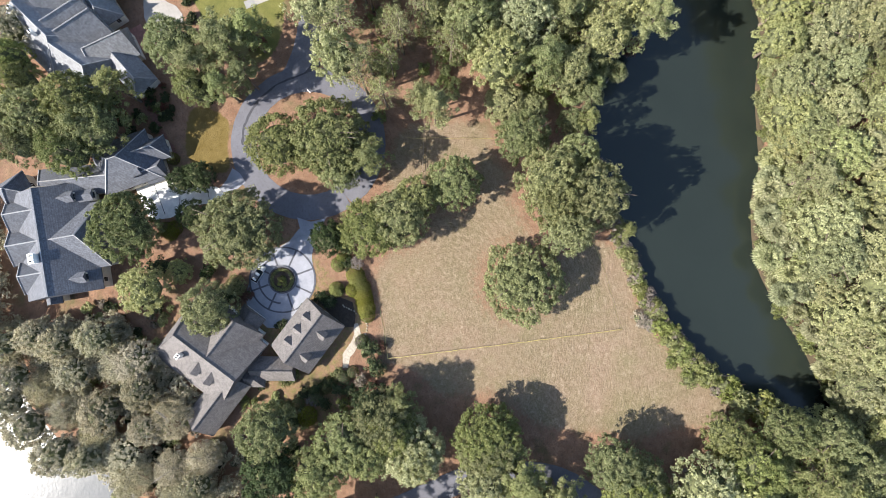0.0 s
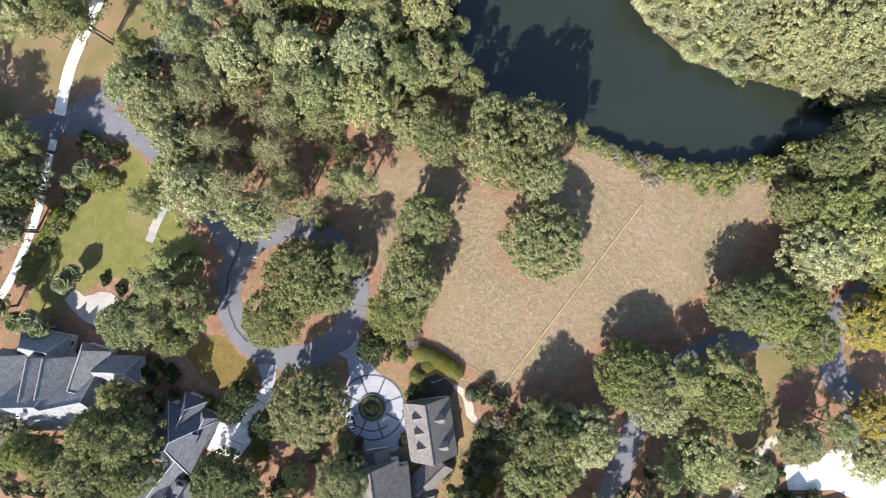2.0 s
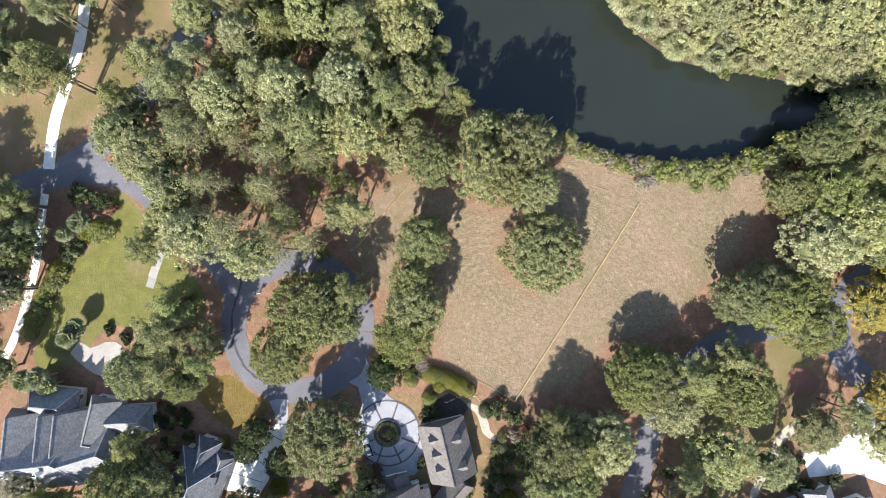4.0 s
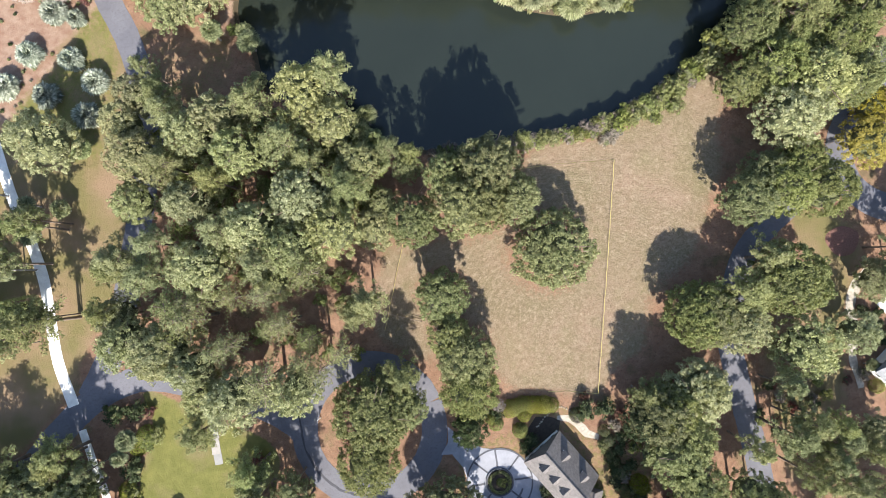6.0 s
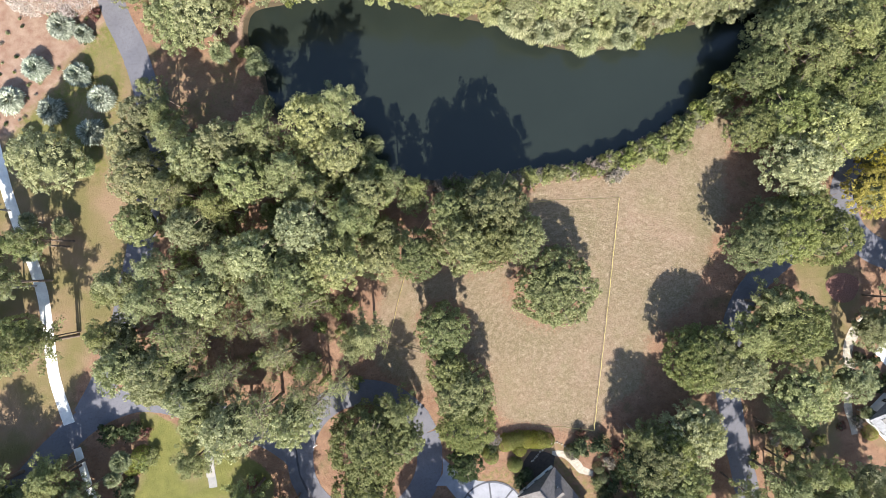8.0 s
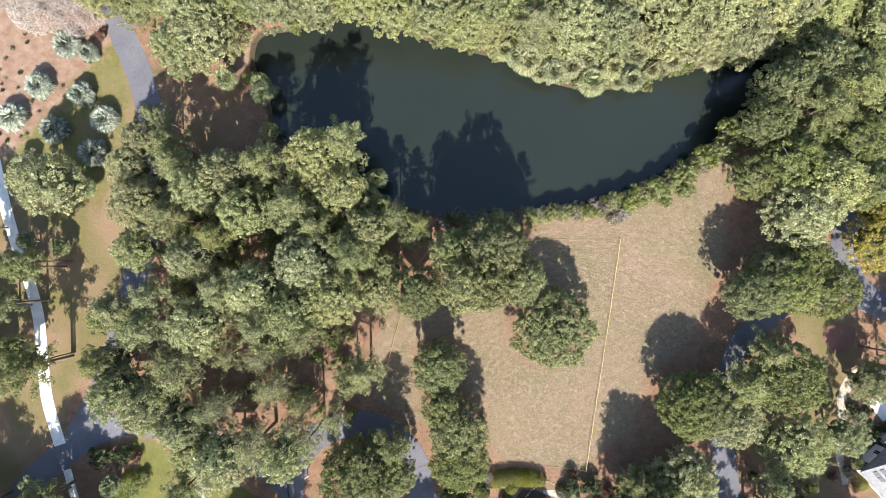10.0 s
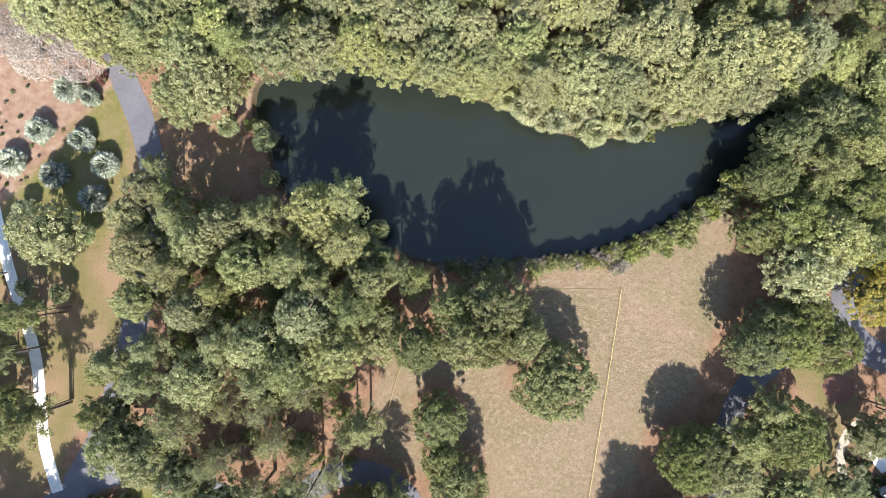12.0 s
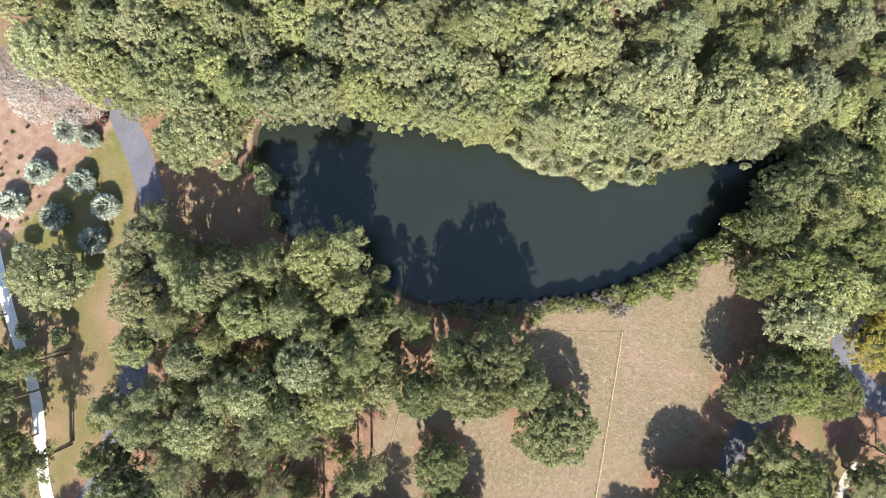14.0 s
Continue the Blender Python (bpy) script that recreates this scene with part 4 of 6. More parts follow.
# kind: maker, leaf, bark, nominal radius and height, name, label, category
KINDS = {
    "o": (oak_meshes, "oak", "bark", 7.0, 18.0, "oak_tree", "broad olive-green live oak with a lumpy crown", "tree"),
    "e": (lambda k, leaf, bark: oak_meshes(k, leaf, bark, n=330, per=28, size=0.39), "leafy", "bark", 7.0, 18.0, "shade_tree", "deep green broadleaf tree with a full crown", "tree"),
    "h": (lambda k, leaf, bark: oak_meshes(k + 30, leaf, bark, 10.0, 14.0, 640, 28, 0.42), "leafy", "bark", 10.0, 14.0, "shade_tree", "broad olive-green tree with a dense rounded crown", "tree"),
    "z": (twig_meshes, "moss_twig", "grey_bark", 6.0, 12.0, "mossy_tree", "half-bare lakeside tree hung with olive moss", "tree"),
    "y": (oak_meshes, "bright", "bark", 7.0, 18.0, "broadleaf_tree", "yellow-green broadleaf tree with a rounded crown", "tree"),
    "m": (lambda k, leaf, bark: oak_meshes(k + 20, leaf, bark, per=24, size=0.42), "magnolia", "bark", 7.0, 18.0, "magnolia_tree", "dark glossy evergreen tree with a dense crown", "tree"),
    "k": (oak_meshes, "silver", "grey_bark", 7.0, 18.0, "grey_oak", "grey-olive oak hung with pale moss", "tree"),
    "a": (oak_meshes, "gold_leaf", "bark", 7.0, 18.0, "autumn_tree", "golden-yellow broadleaf tree beside the lane", "tree"),
    "p": (pine_meshes, "pine", "bark", 5.5, 20.0, "pine_tree", "tall grey-green pine with an open crown", "tree"),
    "n": (lambda k, leaf, bark: pine_meshes(k + 9, leaf, bark, per=11, size=0.42), "pine", "bark", 5.5, 20.0, "pine_tree", "tall thin pine with sparse needles over pine straw", "tree"),
    "g": (twig_meshes, "twig", "grey_bark", 6.0, 12.0, "bare_tree", "half-bare tree with pale grey twigs", "tree"),
    "f": (palm_meshes, "dark_palm", "grey_bark", 2.8, 7.0, "palm_tree", "green fan palm with a bare trunk", "palm"),
    "q": (palmetto_meshes, "palm", "grey_bark", 2.8, 2.9, "palmetto", "low round palmetto with pale spiky fronds", "palmetto"),
    "s": (shrub_meshes, "shrub", "bark", 2.5, 3.0, "shrub", "fresh green bush of the bank hedge", "shrub"),
    "u": (shrub_meshes, "oak", "bark", 2.5, 3.0, "sapling", "olive-green sapling in the shade of taller trees", "sapling"),
    "v": (shrub_meshes, "silver", "grey_bark", 2.5, 3.0, "thicket_bush", "grey-olive bush of the lakeside thicket", "shrub"),
    "b": (dome_meshes, "boxwood", "bark", 2.5, 3.0, "clipped_bush", "grey-green clipped round bush in the garden", "shrub"),
    "c": (dome_meshes, "hedge_green", "bark", 2.5, 3.0, "clipped_bush", "fresh green clipped bush beside the garden", "shrub"),
    "j": (lambda k, leaf, bark: palm_meshes(k + 60, leaf, bark, 3.2, 4.0, 64), "bank_palm", "grey_bark", 3.2, 4.0, "palmetto", "yellow-green palmetto leaning over the pond bank", "palmetto"),
    "l": (dome_meshes, "lime", "bark", 2.5, 3.0, "hedge_bush", "clipped lime-green hedge bush", "hedge"),
    "d": (shrub_meshes, "magnolia", "bark", 2.5, 3.0, "shrub", "dark green rounded garden shrub", "shrub"),
    "r": (shrub_meshes, "rust", "bark", 2.5, 3.0, "shrub", "rust-red leafy garden shrub", "shrub"),
    "w": (shrub_meshes, "dry_twig", "grey_bark", 2.5, 3.0, "shrub", "pale leafless bush on the bank", "shrub"),
}
first = {}
pick = random.Random(11)


def plant(kind, x, y, r, h, group="", z=0.0):
    """One tree or bush of a kind at a place, of a crown radius and height."""
    maker, leaf, bark, r0, h0, name, label, category = KINDS[kind]
    key = (kind, pick.randrange(3))
    size = Matrix.Diagonal((r / r0, r / r0, h / h0, 1))
    m = pose(x, y, z, 0, 0, pick.uniform(0, 360))
    if key not in first:
        thing = new(name)
        tagged(thing, label, category, group)
        thing.matrix_basis = m @ size
        trunk, crown = maker(key[1], M[leaf], M[bark])
        part(trunk.name, trunk, None, thing)
        part(crown.name, crown, None, thing)
        first[key] = (thing, r, h)
        return thing
    base, rb, hb = first[key]
    ob = copy_thing(base, m @ Matrix.Diagonal((r / rb, r / rb, h / hb, 1)))
    if group:
        ob["group"] = group
    return ob



def thicket(name, label, leaf, spots):
    """Bushes too many to tell apart, joined into one cover of leaves."""
    r_ = np.random.default_rng(len(spots))
    vs, fs, base = [], [], 0
    kinds = []
    for k in range(4):
        n = 22
        q, a = np.sqrt(r_.uniform(0, 1, n)), r_.uniform(0, 6.283, n)
        c = np.stack([0.78 * q * np.cos(a), 0.78 * q * np.sin(a), 0.15 + 0.62 * np.sqrt(1 - (0.9 * q) ** 2) * r_.uniform(0.6, 1, n)], 1)
        kinds.append(c)
    for x, y, r, h in spots:
        c = kinds[r_.integers(4)] * np.array([r, r, h]) + np.array([x, y, 0])
        v, f = clumps(c, r_.uniform(0.2, 0.34, len(c)) * r, 17, 0.5, r_)
        vs.append(v)
        fs.append(f + base)
        base += len(v)
    me = bpy.data.meshes.new(name)
    v, f = np.concatenate(vs), np.concatenate(fs)
    me.vertices.add(len(v))
    me.vertices.foreach_set("co", v.ravel())
    me.loops.add(len(f) * 3)
    me.loops.foreach_set("vertex_index", f.ravel())
    me.polygons.add(len(f))
    me.polygons.foreach_set("loop_start", np.arange(len(f)) * 3)
    me.update(calc_edges=True)
    me.materials.append(M[leaf])
    return tagged(new(name, me), label, "undergrowth", kind="stuff")


PLOTS = {}
PLOTS["bank_palms"] = [
    ("j", 1, 89, 2.8, 4.5), ("j", 4.3, 90.8, 2.8, 4.5), ("j", 7.4, 84.3, 3.2, 4.5), ("j", 10.8, 83.1, 4.5, 4.5), ("j", 15.6, 89.1, 3.2, 4.5),
    ("j", 16.8, 80.5, 3.9, 4.5), ("j", 21.1, 81.1, 3.5, 4.5), ("j", 26.6, 77.4, 4.4, 4.5), ("j", 25.4, 82.5, 3.5, 4.5), ("j", 31.7, 80.9, 3.5, 4.5),
    ("j", 36.2, 77.6, 3.9, 4.5), ("j", 33.3, 85.8, 3.5, 4.5), ("j", 46.8, 81.9, 3.5, 4.5), ("j", 49, 84, 3.2, 4.5), ("j", 29.1, 87.4, 3.2, 4.5),
    ("j", 11.3, 87.1, 3.5, 4.5), ("s", 39.9, 79.4, 2.3, 3), ("s", 22.8, 78.5, 2, 2.5), ("w", 42.9, 81.5, 2.5, 3), ("j", 4.9, 86.2, 3.4, 4),
    ("j", 19, 85.4, 3.4, 5), ("j", 23.3, 86.7, 3.4, 5), ("j", 13.6, 80, 2.5, 3.5), ("j", 37.4, 82.8, 3.4, 5), ("s", 40.5, 76.5, 2.5, 3),
    ("s", 20.5, 83.4, 2.8, 4), ("s", 29.7, 79.6, 2.5, 4), ("s", 9.2, 88.5, 3.6, 5), ("s", 42.4, 84.5, 3.4, 5), ("u", 20.4, 89.5, 4.2, 6),
    ("u", 27.5, 90, 3.6, 6), ("s", 34.5, 88.4, 3.6, 6),
]
PLOTS["wood_palms"] = [
    ("f", -27.8, 54.3, 3.2, 9), ("f", -29.8, 49.8, 3.5, 10), ("f", -26.5, 47.7, 3.5, 10), ("f", -31.9, 45.2, 3.2, 10), ("f", -28.2, 43.5, 3.3, 8),
    ("f", -25.5, 42.8, 3, 8), ("f", -63.9, 80.7, 3.3, 6), ("f", -55.1, 77, 3.6, 6), ("f", -56, 79.9, 2.8, 5), ("s", -59.4, 81.8, 2.3, 4),
    ("y", -54.8, 68.2, 2.5, 4), ("r", -33.2, 61.8, 2.6, 8), ("s", -42.8, 15.9, 2.3, 3),
]
PLOTS["park_palms"] = [
    ("q", -105.2, 92.2, 4, 3), ("q", -99.8, 90, 2.8, 2.5), ("q", -112.3, 82.1, 4, 3), ("q", -101.8, 79.4, 3.8, 3), ("q", -96.3, 72.9, 4.1, 3),
    ("q", -108.9, 70.7, 4.1, 3), ("q", -99.2, 64.5, 4.1, 3), ("q", -119.3, 74.2, 4.2, 3), ("f", -100.3, 55.5, 3.3, 4), ("f", -106.6, 41.1, 3.1, 4),
    ("f", -115.3, 62.1, 3.1, 4), ("f", -114.1, 42.9, 2.8, 5), ("f", -114.9, 35.9, 3.6, 4), ("r", -97.1, 95.1, 2, 2),
]
PLOTS["lawn_palms"] = [
    ("f", -95.1, -17.5, 3.3, 5), ("s", -91.9, -18.7, 3.1, 3), ("s", -89.5, -17.6, 2.8, 2.5), ("f", -97.1, -21.4, 2.5, 5), ("d", -95.4, -25.1, 3.7, 4),
    ("s", -97, -34.3, 2.8, 3), ("s", -96.3, -30.9, 2.8, 3), ("s", -97.7, -39.3, 2.8, 3), ("s", -98.5, -44.3, 2.8, 3), ("d", -98.9, -11.1, 3.7, 4),
    ("d", -93.5, -11, 3.4, 4), ("r", -90.6, -11.8, 2, 2.5), ("f", -88.6, -55.3, 3.3, 7), ("f", -91.4, -57.3, 3.3, 7), ("f", -86.4, -56.7, 3, 6),
    ("f", -86.4, -43.9, 3.3, 6), ("f", -86, -41.5, 2.8, 5),
]
PLOTS["lawn_hedge"] = [
    ("c", -92, -18, 3.1, 2.5), ("c", -94.5, -20, 2.6, 2.2), ("c", -98.1, -30.6, 2.4, 2), ("c", -98.1, -32.8, 2.4, 2), ("c", -98.3, -35.1, 2.4, 2),
    ("c", -98.4, -37.3, 2.4, 2), ("c", -98.4, -39.5, 2.4, 2), ("c", -98.4, -41.7, 2.4, 2), ("c", -98.6, -43.9, 2.4, 2), ("c", -98.7, -46.1, 2.4, 2),
    ("c", -98.7, -48.4, 2.4, 2),
]
PLOTS["house_garden"] = [
    ("b", 24, -48.8, 1.6, 2), ("b", 25.1, -47.3, 1.6, 2), ("b", 25, -44.5, 1.7, 2), ("b", 24.8, -39.9, 2, 2), ("b", 23.4, -36.9, 1.7, 2),
    ("b", 22.6, -35.1, 1.7, 2), ("b", 22.5, -31.8, 1.8, 2), ("b", 21.8, -29.3, 1.6, 2), ("b", 28.9, -46.5, 1.6, 2), ("b", 26.8, -48.5, 1.6, 2),
    ("b", 15.5, -24.7, 2, 2), ("s", 1.2, -26.5, 2, 2.5), ("l", -1.1, -21.3, 2.4, 2.6), ("l", 0.4, -21.1, 2.4, 2.6), ("l", 2.4, -23, 2, 2.6),
    ("l", 2.5, -20.7, 2.4, 2.6), ("l", 4.3, -20.9, 2.4, 2.6), ("l", 6, -21.1, 2.4, 2.6), ("l", 7.9, -21.3, 2.4, 2.6), ("l", 9.5, -21.5, 2, 2.6),
    ("c", 1, -26.9, 2, 2.6), ("c", -4.8, -24.4, 2, 3), ("c", -6.1, -22.9, 1.7, 3), ("l", -9.3, -21.6, 2.3, 3), ("c", -11.4, -21.2, 2, 3),
    ("d", -11.4, -23.6, 3.4, 5), ("s", -8, -21.9, 2.3, 4), ("d", -4.5, -22.4, 2.3, 3), ("g", -3.6, -19.8, 1.7, 3), ("d", 1.6, -30.9, 2.3, 3),
    ("d", 3.6, -29.4, 2.3, 3), ("w", 15.3, -25.1, 1.7, 2.5), ("d", 17.8, -23.6, 3.4, 4), ("d", 22.2, -23.6, 3.1, 4), ("s", 17.3, -43.2, 2.8, 3),
    ("s", 18.2, -45.7, 2.3, 3), ("d", 23, -39.3, 2.1, 2.5), ("d", 22.6, -36.2, 2.1, 2.5), ("d", 24.7, -33.9, 2.1, 3), ("d", 25.6, -31.3, 2.3, 3),
    ("d", 26.9, -38.3, 2.1, 3), ("w", 25.5, -40.9, 1.8, 2), ("s", 28.4, -33.7, 2.1, 3), ("d", 27.5, -29.8, 2.1, 3), ("l", 28.7, -43.1, 2.5, 4),
    ("s", 31.6, -35.9, 3.1, 5), ("s", 14.3, -43.9, 1.4, 2), ("w", 24.1, -27.9, 2.1, 3), ("r", 26.6, -25.8, 2.3, 3), ("r", 17.7, -20, 1.4, 2.5),
    ("s", 20.8, -32.8, 2, 2.5),
]
PLOTS["court_garden"] = [
    ("y", -7.6, -49.9, 2.8, 3), ("r", -4.7, -48.1, 2, 2), ("d", -6.4, -52.9, 3.1, 4), ("d", 5.2, -42.4, 2, 2.5), ("d", 8.5, -43.5, 2, 2.5),
    ("d", 2.9, -35.9, 1.4, 2), ("l", -42.9, -55.7, 1.6, 3), ("l", -26.3, -62.5, 2.1, 2), ("l", -26.1, -60.6, 2, 2), ("l", -25.2, -61.9, 2, 2),
    ("l", -10.7, -21.1, 2, 3), ("d", -12.4, -21.9, 2.3, 4), ("r", -64.5, -26.2, 2, 3), ("r", -63.6, -27.9, 1.7, 3), ("d", -13, -55.2, 2.5, 4),
    ("y", -15, -61.5, 3.4, 5), ("d", -18, -66, 3.3, 6),
]
PLOTS["east_garden"] = [
    ("d", 89, -7, 2, 2.5), ("f", 90.2, -8.7, 2, 2.5), ("d", 93, -7.7, 1.7, 2), ("d", 91.6, -10.6, 2.3, 3), ("w", 87.4, -22.2, 2.3, 2.5),
    ("f", 88.4, -20.1, 2, 3), ("l", 90.5, -25.9, 2, 2), ("l", 98.5, -13, 1.7, 2), ("s", 100.3, -12.7, 2, 2), ("f", 98.6, -18.4, 2, 4),
    ("d", 96.6, -12, 2, 2), ("d", 102.7, -9.1, 2.5, 3), ("d", 93.5, -13.8, 2.5, 3),
]
COURT_AT = (-5.5, -39.0)


def inside_house(x, y, h):
    """Whether a place lies on a house's plot: its origin, turn and bounds."""
    cx, cy, turn, u0, v0, u1, v1 = h
    c, s = math.cos(radians(turn)), math.sin(radians(turn))
    u, v = c * (x - cx) + s * (y - cy), -s * (x - cx) + c * (y - cy)
    return u0 < u < u1 and v0 < v < v1 and not (cx == 9 and v < -18 and u > -3) and not (cx == 9 and v < -28 and u < -13)

GROVES["lane_end"] = [
    ("y", -95.5, 106.5, 6.6, 17), ("o", -87.5, 103.5, 6.4, 18), ("y", -89.5, 112.0, 6.8, 18), ("y", -79.5, 111.5, 6.8, 19), ("o", -77.5, 102.0, 6.6, 19),
    ("o", -69.5, 99.5, 6.2, 18), ("y", -71.0, 108.0, 6.6, 18), ("y", -99.5, 114.0, 6.6, 16), ("o", -84.0, 96.5, 4.6, 15),
]

for grove, rows in GROVES.items():
    for row in rows:
        plant(*row, group="trees of the " + grove.replace("_", " "))


def wood(x0, x1, y0, y1, step, mix, label, keep, tall=(13, 19)):
    """Trees at uneven steps over a stretch of ground where keep(x, y) holds."""
    for i in np.arange(x0, x1, step):
        for j in np.arange(y0, y1, step):
            x, y = i + pick.uniform(-0.42, 0.42) * step, j + pick.uniform(-0.42, 0.42) * step
            if keep(x, y) and all((x - a) ** 2 + (y - b) ** 2 > (0.62 * step) ** 2 for a, b in taken):
                kind = pick.choice(mix)
                plant(kind, x, y, step * pick.uniform(0.6, 0.84), pick.uniform(*tall) if kind not in "gz" else pick.uniform(7, 10), label)
                taken.append((x, y))


taken = [(row[1], row[2]) for rows in GROVES.values() for row in rows]
shore = lambda x, y: away(np.array([x]), np.array([y]), POND)[0]  # noqa: E731
wood(-108, 60, 84, 130, 9.0, "oyyyoppo", "trees of the far bank", lambda x, y: shore(x, y) > 4.5 and (x > -86 or y > 108) and y > 86)
wood(60, 102, 84, 130, 9.0, "oyepoppo", "trees of the far bank", lambda x, y: shore(x, y) > 4.5 and y > 86)
wood(66, 103, 46, 90, 9.5, "eeeopp", "trees of the far bank", lambda x, y: shore(x, y) > 3.5 and y > 50)
lakeside = lambda x, y: away(np.array([x]), np.array([y]), LAKE)[0]  # noqa: E731
wood(-45, 45, -118, -62, 6.8, "kzzkzk", "trees of the lake shore", lambda x, y: 1 < lakeside(x, y) < 40 and not inside_house(x, y, (-36, -70, 82, -33, -27, 18, 20)) and not inside_house(x, y, (9, -35, 35, -34, -43, -1, 9)) and y < -76 + 0.45 * x and not (x > 18 and y > -66), (8, 12))

for plot, rows in PLOTS.items():
    for row in rows:
        plant(*row, group="plants of the " + plot.replace("_", " "))

# bushes leaning over the far bank
for q in spline(POND[:18], 2.0):
    if q[0] < -50 and q[1] < 95:
        continue
    d = Vector((0, pick.uniform(0.0, 2.2)))
    plant(pick.choice("sssuu" if q[0] < 0 else "ssuuj"), q[0] + pick.uniform(-0.8, 0.8), q[1] + d.y, pick.uniform(1.8, 3.0), pick.uniform(2.5, 4.5), "bushes of the far bank", -0.4)
# low trees along the far bank, their crowns over the water's edge
for q in spline(POND[1:18], 5.0):
    if q[0] > -52 and not (3 < q[0] < 52):
        plant(pick.choice("yyo"), q[0] + pick.uniform(-1, 1), q[1] + pick.uniform(2.2, 4.0), pick.uniform(3.4, 5.2), pick.uniform(7, 11), "trees of the far bank")
# low tufts on the mulch
for k in range(70):
    x, y = pick.uniform(-133, -99), pick.uniform(66, 106)
    if away(np.array([x]), np.array([y]), MULCH)[0] < -1:
        plant(pick.choice("duuw"), x, y, pick.uniform(0.4, 0.8), pick.uniform(0.5, 0.9), "tufts on the mulch")
wood(-134, -118, -60, 112, 10.0, "oopkp", "trees west of the path", lambda x, y: x < -126 - 0.12 * (y - 30) and not (y > 58 and x > -142) and not (-16 < y < 4))
wood(-128, -105, -75, -22, 8.5, "opo", "trees west of the path", lambda x, y: x < -106.5 and y < -18 - 0.4 * (x + 105))
# undergrowth in the wood
spots = []
for k in range(230):
    x, y = pick.uniform(-80, -26), pick.uniform(-6 if k < 70 else 24, 62)
    if shore(x, y) > 4 and not (x > -34 and y < 26) and y > -8 - 0.25 * (x + 50):
        spots.append((x, y, pick.uniform(1.6, 3.0) + (k > 70), pick.uniform(2, 5.5) + 3 * (k > 70)))
thicket("undergrowth", "olive-green saplings and bushes under the pines", "oak", spots[::2])
thicket("undergrowth", "dark green bushes under the trees of the wood", "shrub", spots[1::2])
# bushes round the gardens
for x0, x1, y0, y1, n, mix in ((8, 36, -72, -44, 46, "dsdwu"), (-34, -8, -60, -46, 10, "dsr"), (-62, -40, -62, -52, 26, "dsdr"), (-66, -44, -90, -76, 20, "dsu"), (-14, 4, -72, -52, 16, "dsw"), (-16, 2, -84, -72, 16, "udw"), (60, 84, -40, -22, 22, "dsrw")):
    for k in range(n):
        x, y = pick.uniform(x0, x1), pick.uniform(y0, y1)
        if not any(inside_house(x, y, h) for h in ((9, -35, 35, -29, -36, 6.5, 7), (-36, -70, 82, -29, -24, 16, 17))) and (x - COURT_AT[0]) ** 2 + (y - COURT_AT[1]) ** 2 > 100:
            plant(pick.choice(mix), x, y, pick.uniform(0.9, 2.0), pick.uniform(1.0, 2.6), "bushes of the gardens")
wood(56, 92, -62, -40, 7.5, "ppo", "pines by the lane", lambda x, y: abs(x - 60) > 4.5)
# the hedge belt on the near bank
for q in spline(POND[19:27], 1.7):
    for k in range(2):
        x, y = q[0] + pick.uniform(-0.5, 1.0), q[1] - pick.uniform(0.3, 5.0 if q[0] > 33 else 2.6)
        plant(pick.choice("ssssuw" if q[0] > 33 else "sswwu"), x, y, pick.uniform(1.4, 2.6), pick.uniform(1.8, 4.2), "bushes of the near bank")
# the thicket on the lake shore
spots = []
for k in range(560):
    x, y = pick.uniform(-46, 44), pick.uniform(-122, -62)
    if lakeside(x, y) > 0.5 and y < -72 + 0.5 * x and not inside_house(x, y, (9, -35, 35, -31, -39, 6.5, 7)) and not inside_house(x, y, (-36, -70, 82, -31, -26, 16, 17)):
        spots.append((x, y, pick.uniform(2.2, 3.8), pick.uniform(4.0, 8.5)))
thicket("undergrowth", "grey-olive thicket along the lake shore", "silver", spots)
# undergrowth on the far side of the pond
spots = []
for k in range(430):
    x, y = pick.uniform(-84, 100), pick.uniform(66, 134)
    if shore(x, y) > 3 and (y > 84 or x > 80):
        spots.append((x, y, pick.uniform(2.4, 4.2), pick.uniform(4.0, 9.5)))
thicket("undergrowth", "yellow-green thicket on the far bank", "bright", spots)
# undergrowth between and behind the houses
spots = []
for k in range(520):
    x, y = pick.uniform(-86, 34), pick.uniform(-98, -40)
    clear = not inside_house(x, y, (9, -35, 35, -29, -36, 6.5, 7)) and not inside_house(x, y, (-36, -70, 82, -29, -24, 16, 17)) and not inside_house(x, y, (-75, -75, 74, -8, -9, 31, 22))
    if clear and (x - COURT_AT[0]) ** 2 + (y - COURT_AT[1]) ** 2 > 120 and away(np.array([x]), np.array([y]), GOLD)[0] > 2 and not (-46 < x < -26 and y > -66) and y > -100 + 0.2 * x:
        spots.append((x, y, pick.uniform(0.9, 2.0), pick.uniform(0.8, 2.4)))
thicket("undergrowth", "dark green groundcover and low bushes round the houses", "magnolia", spots[::2])
thicket("undergrowth", "olive groundcover and low bushes round the houses", "oak", spots[1::2])
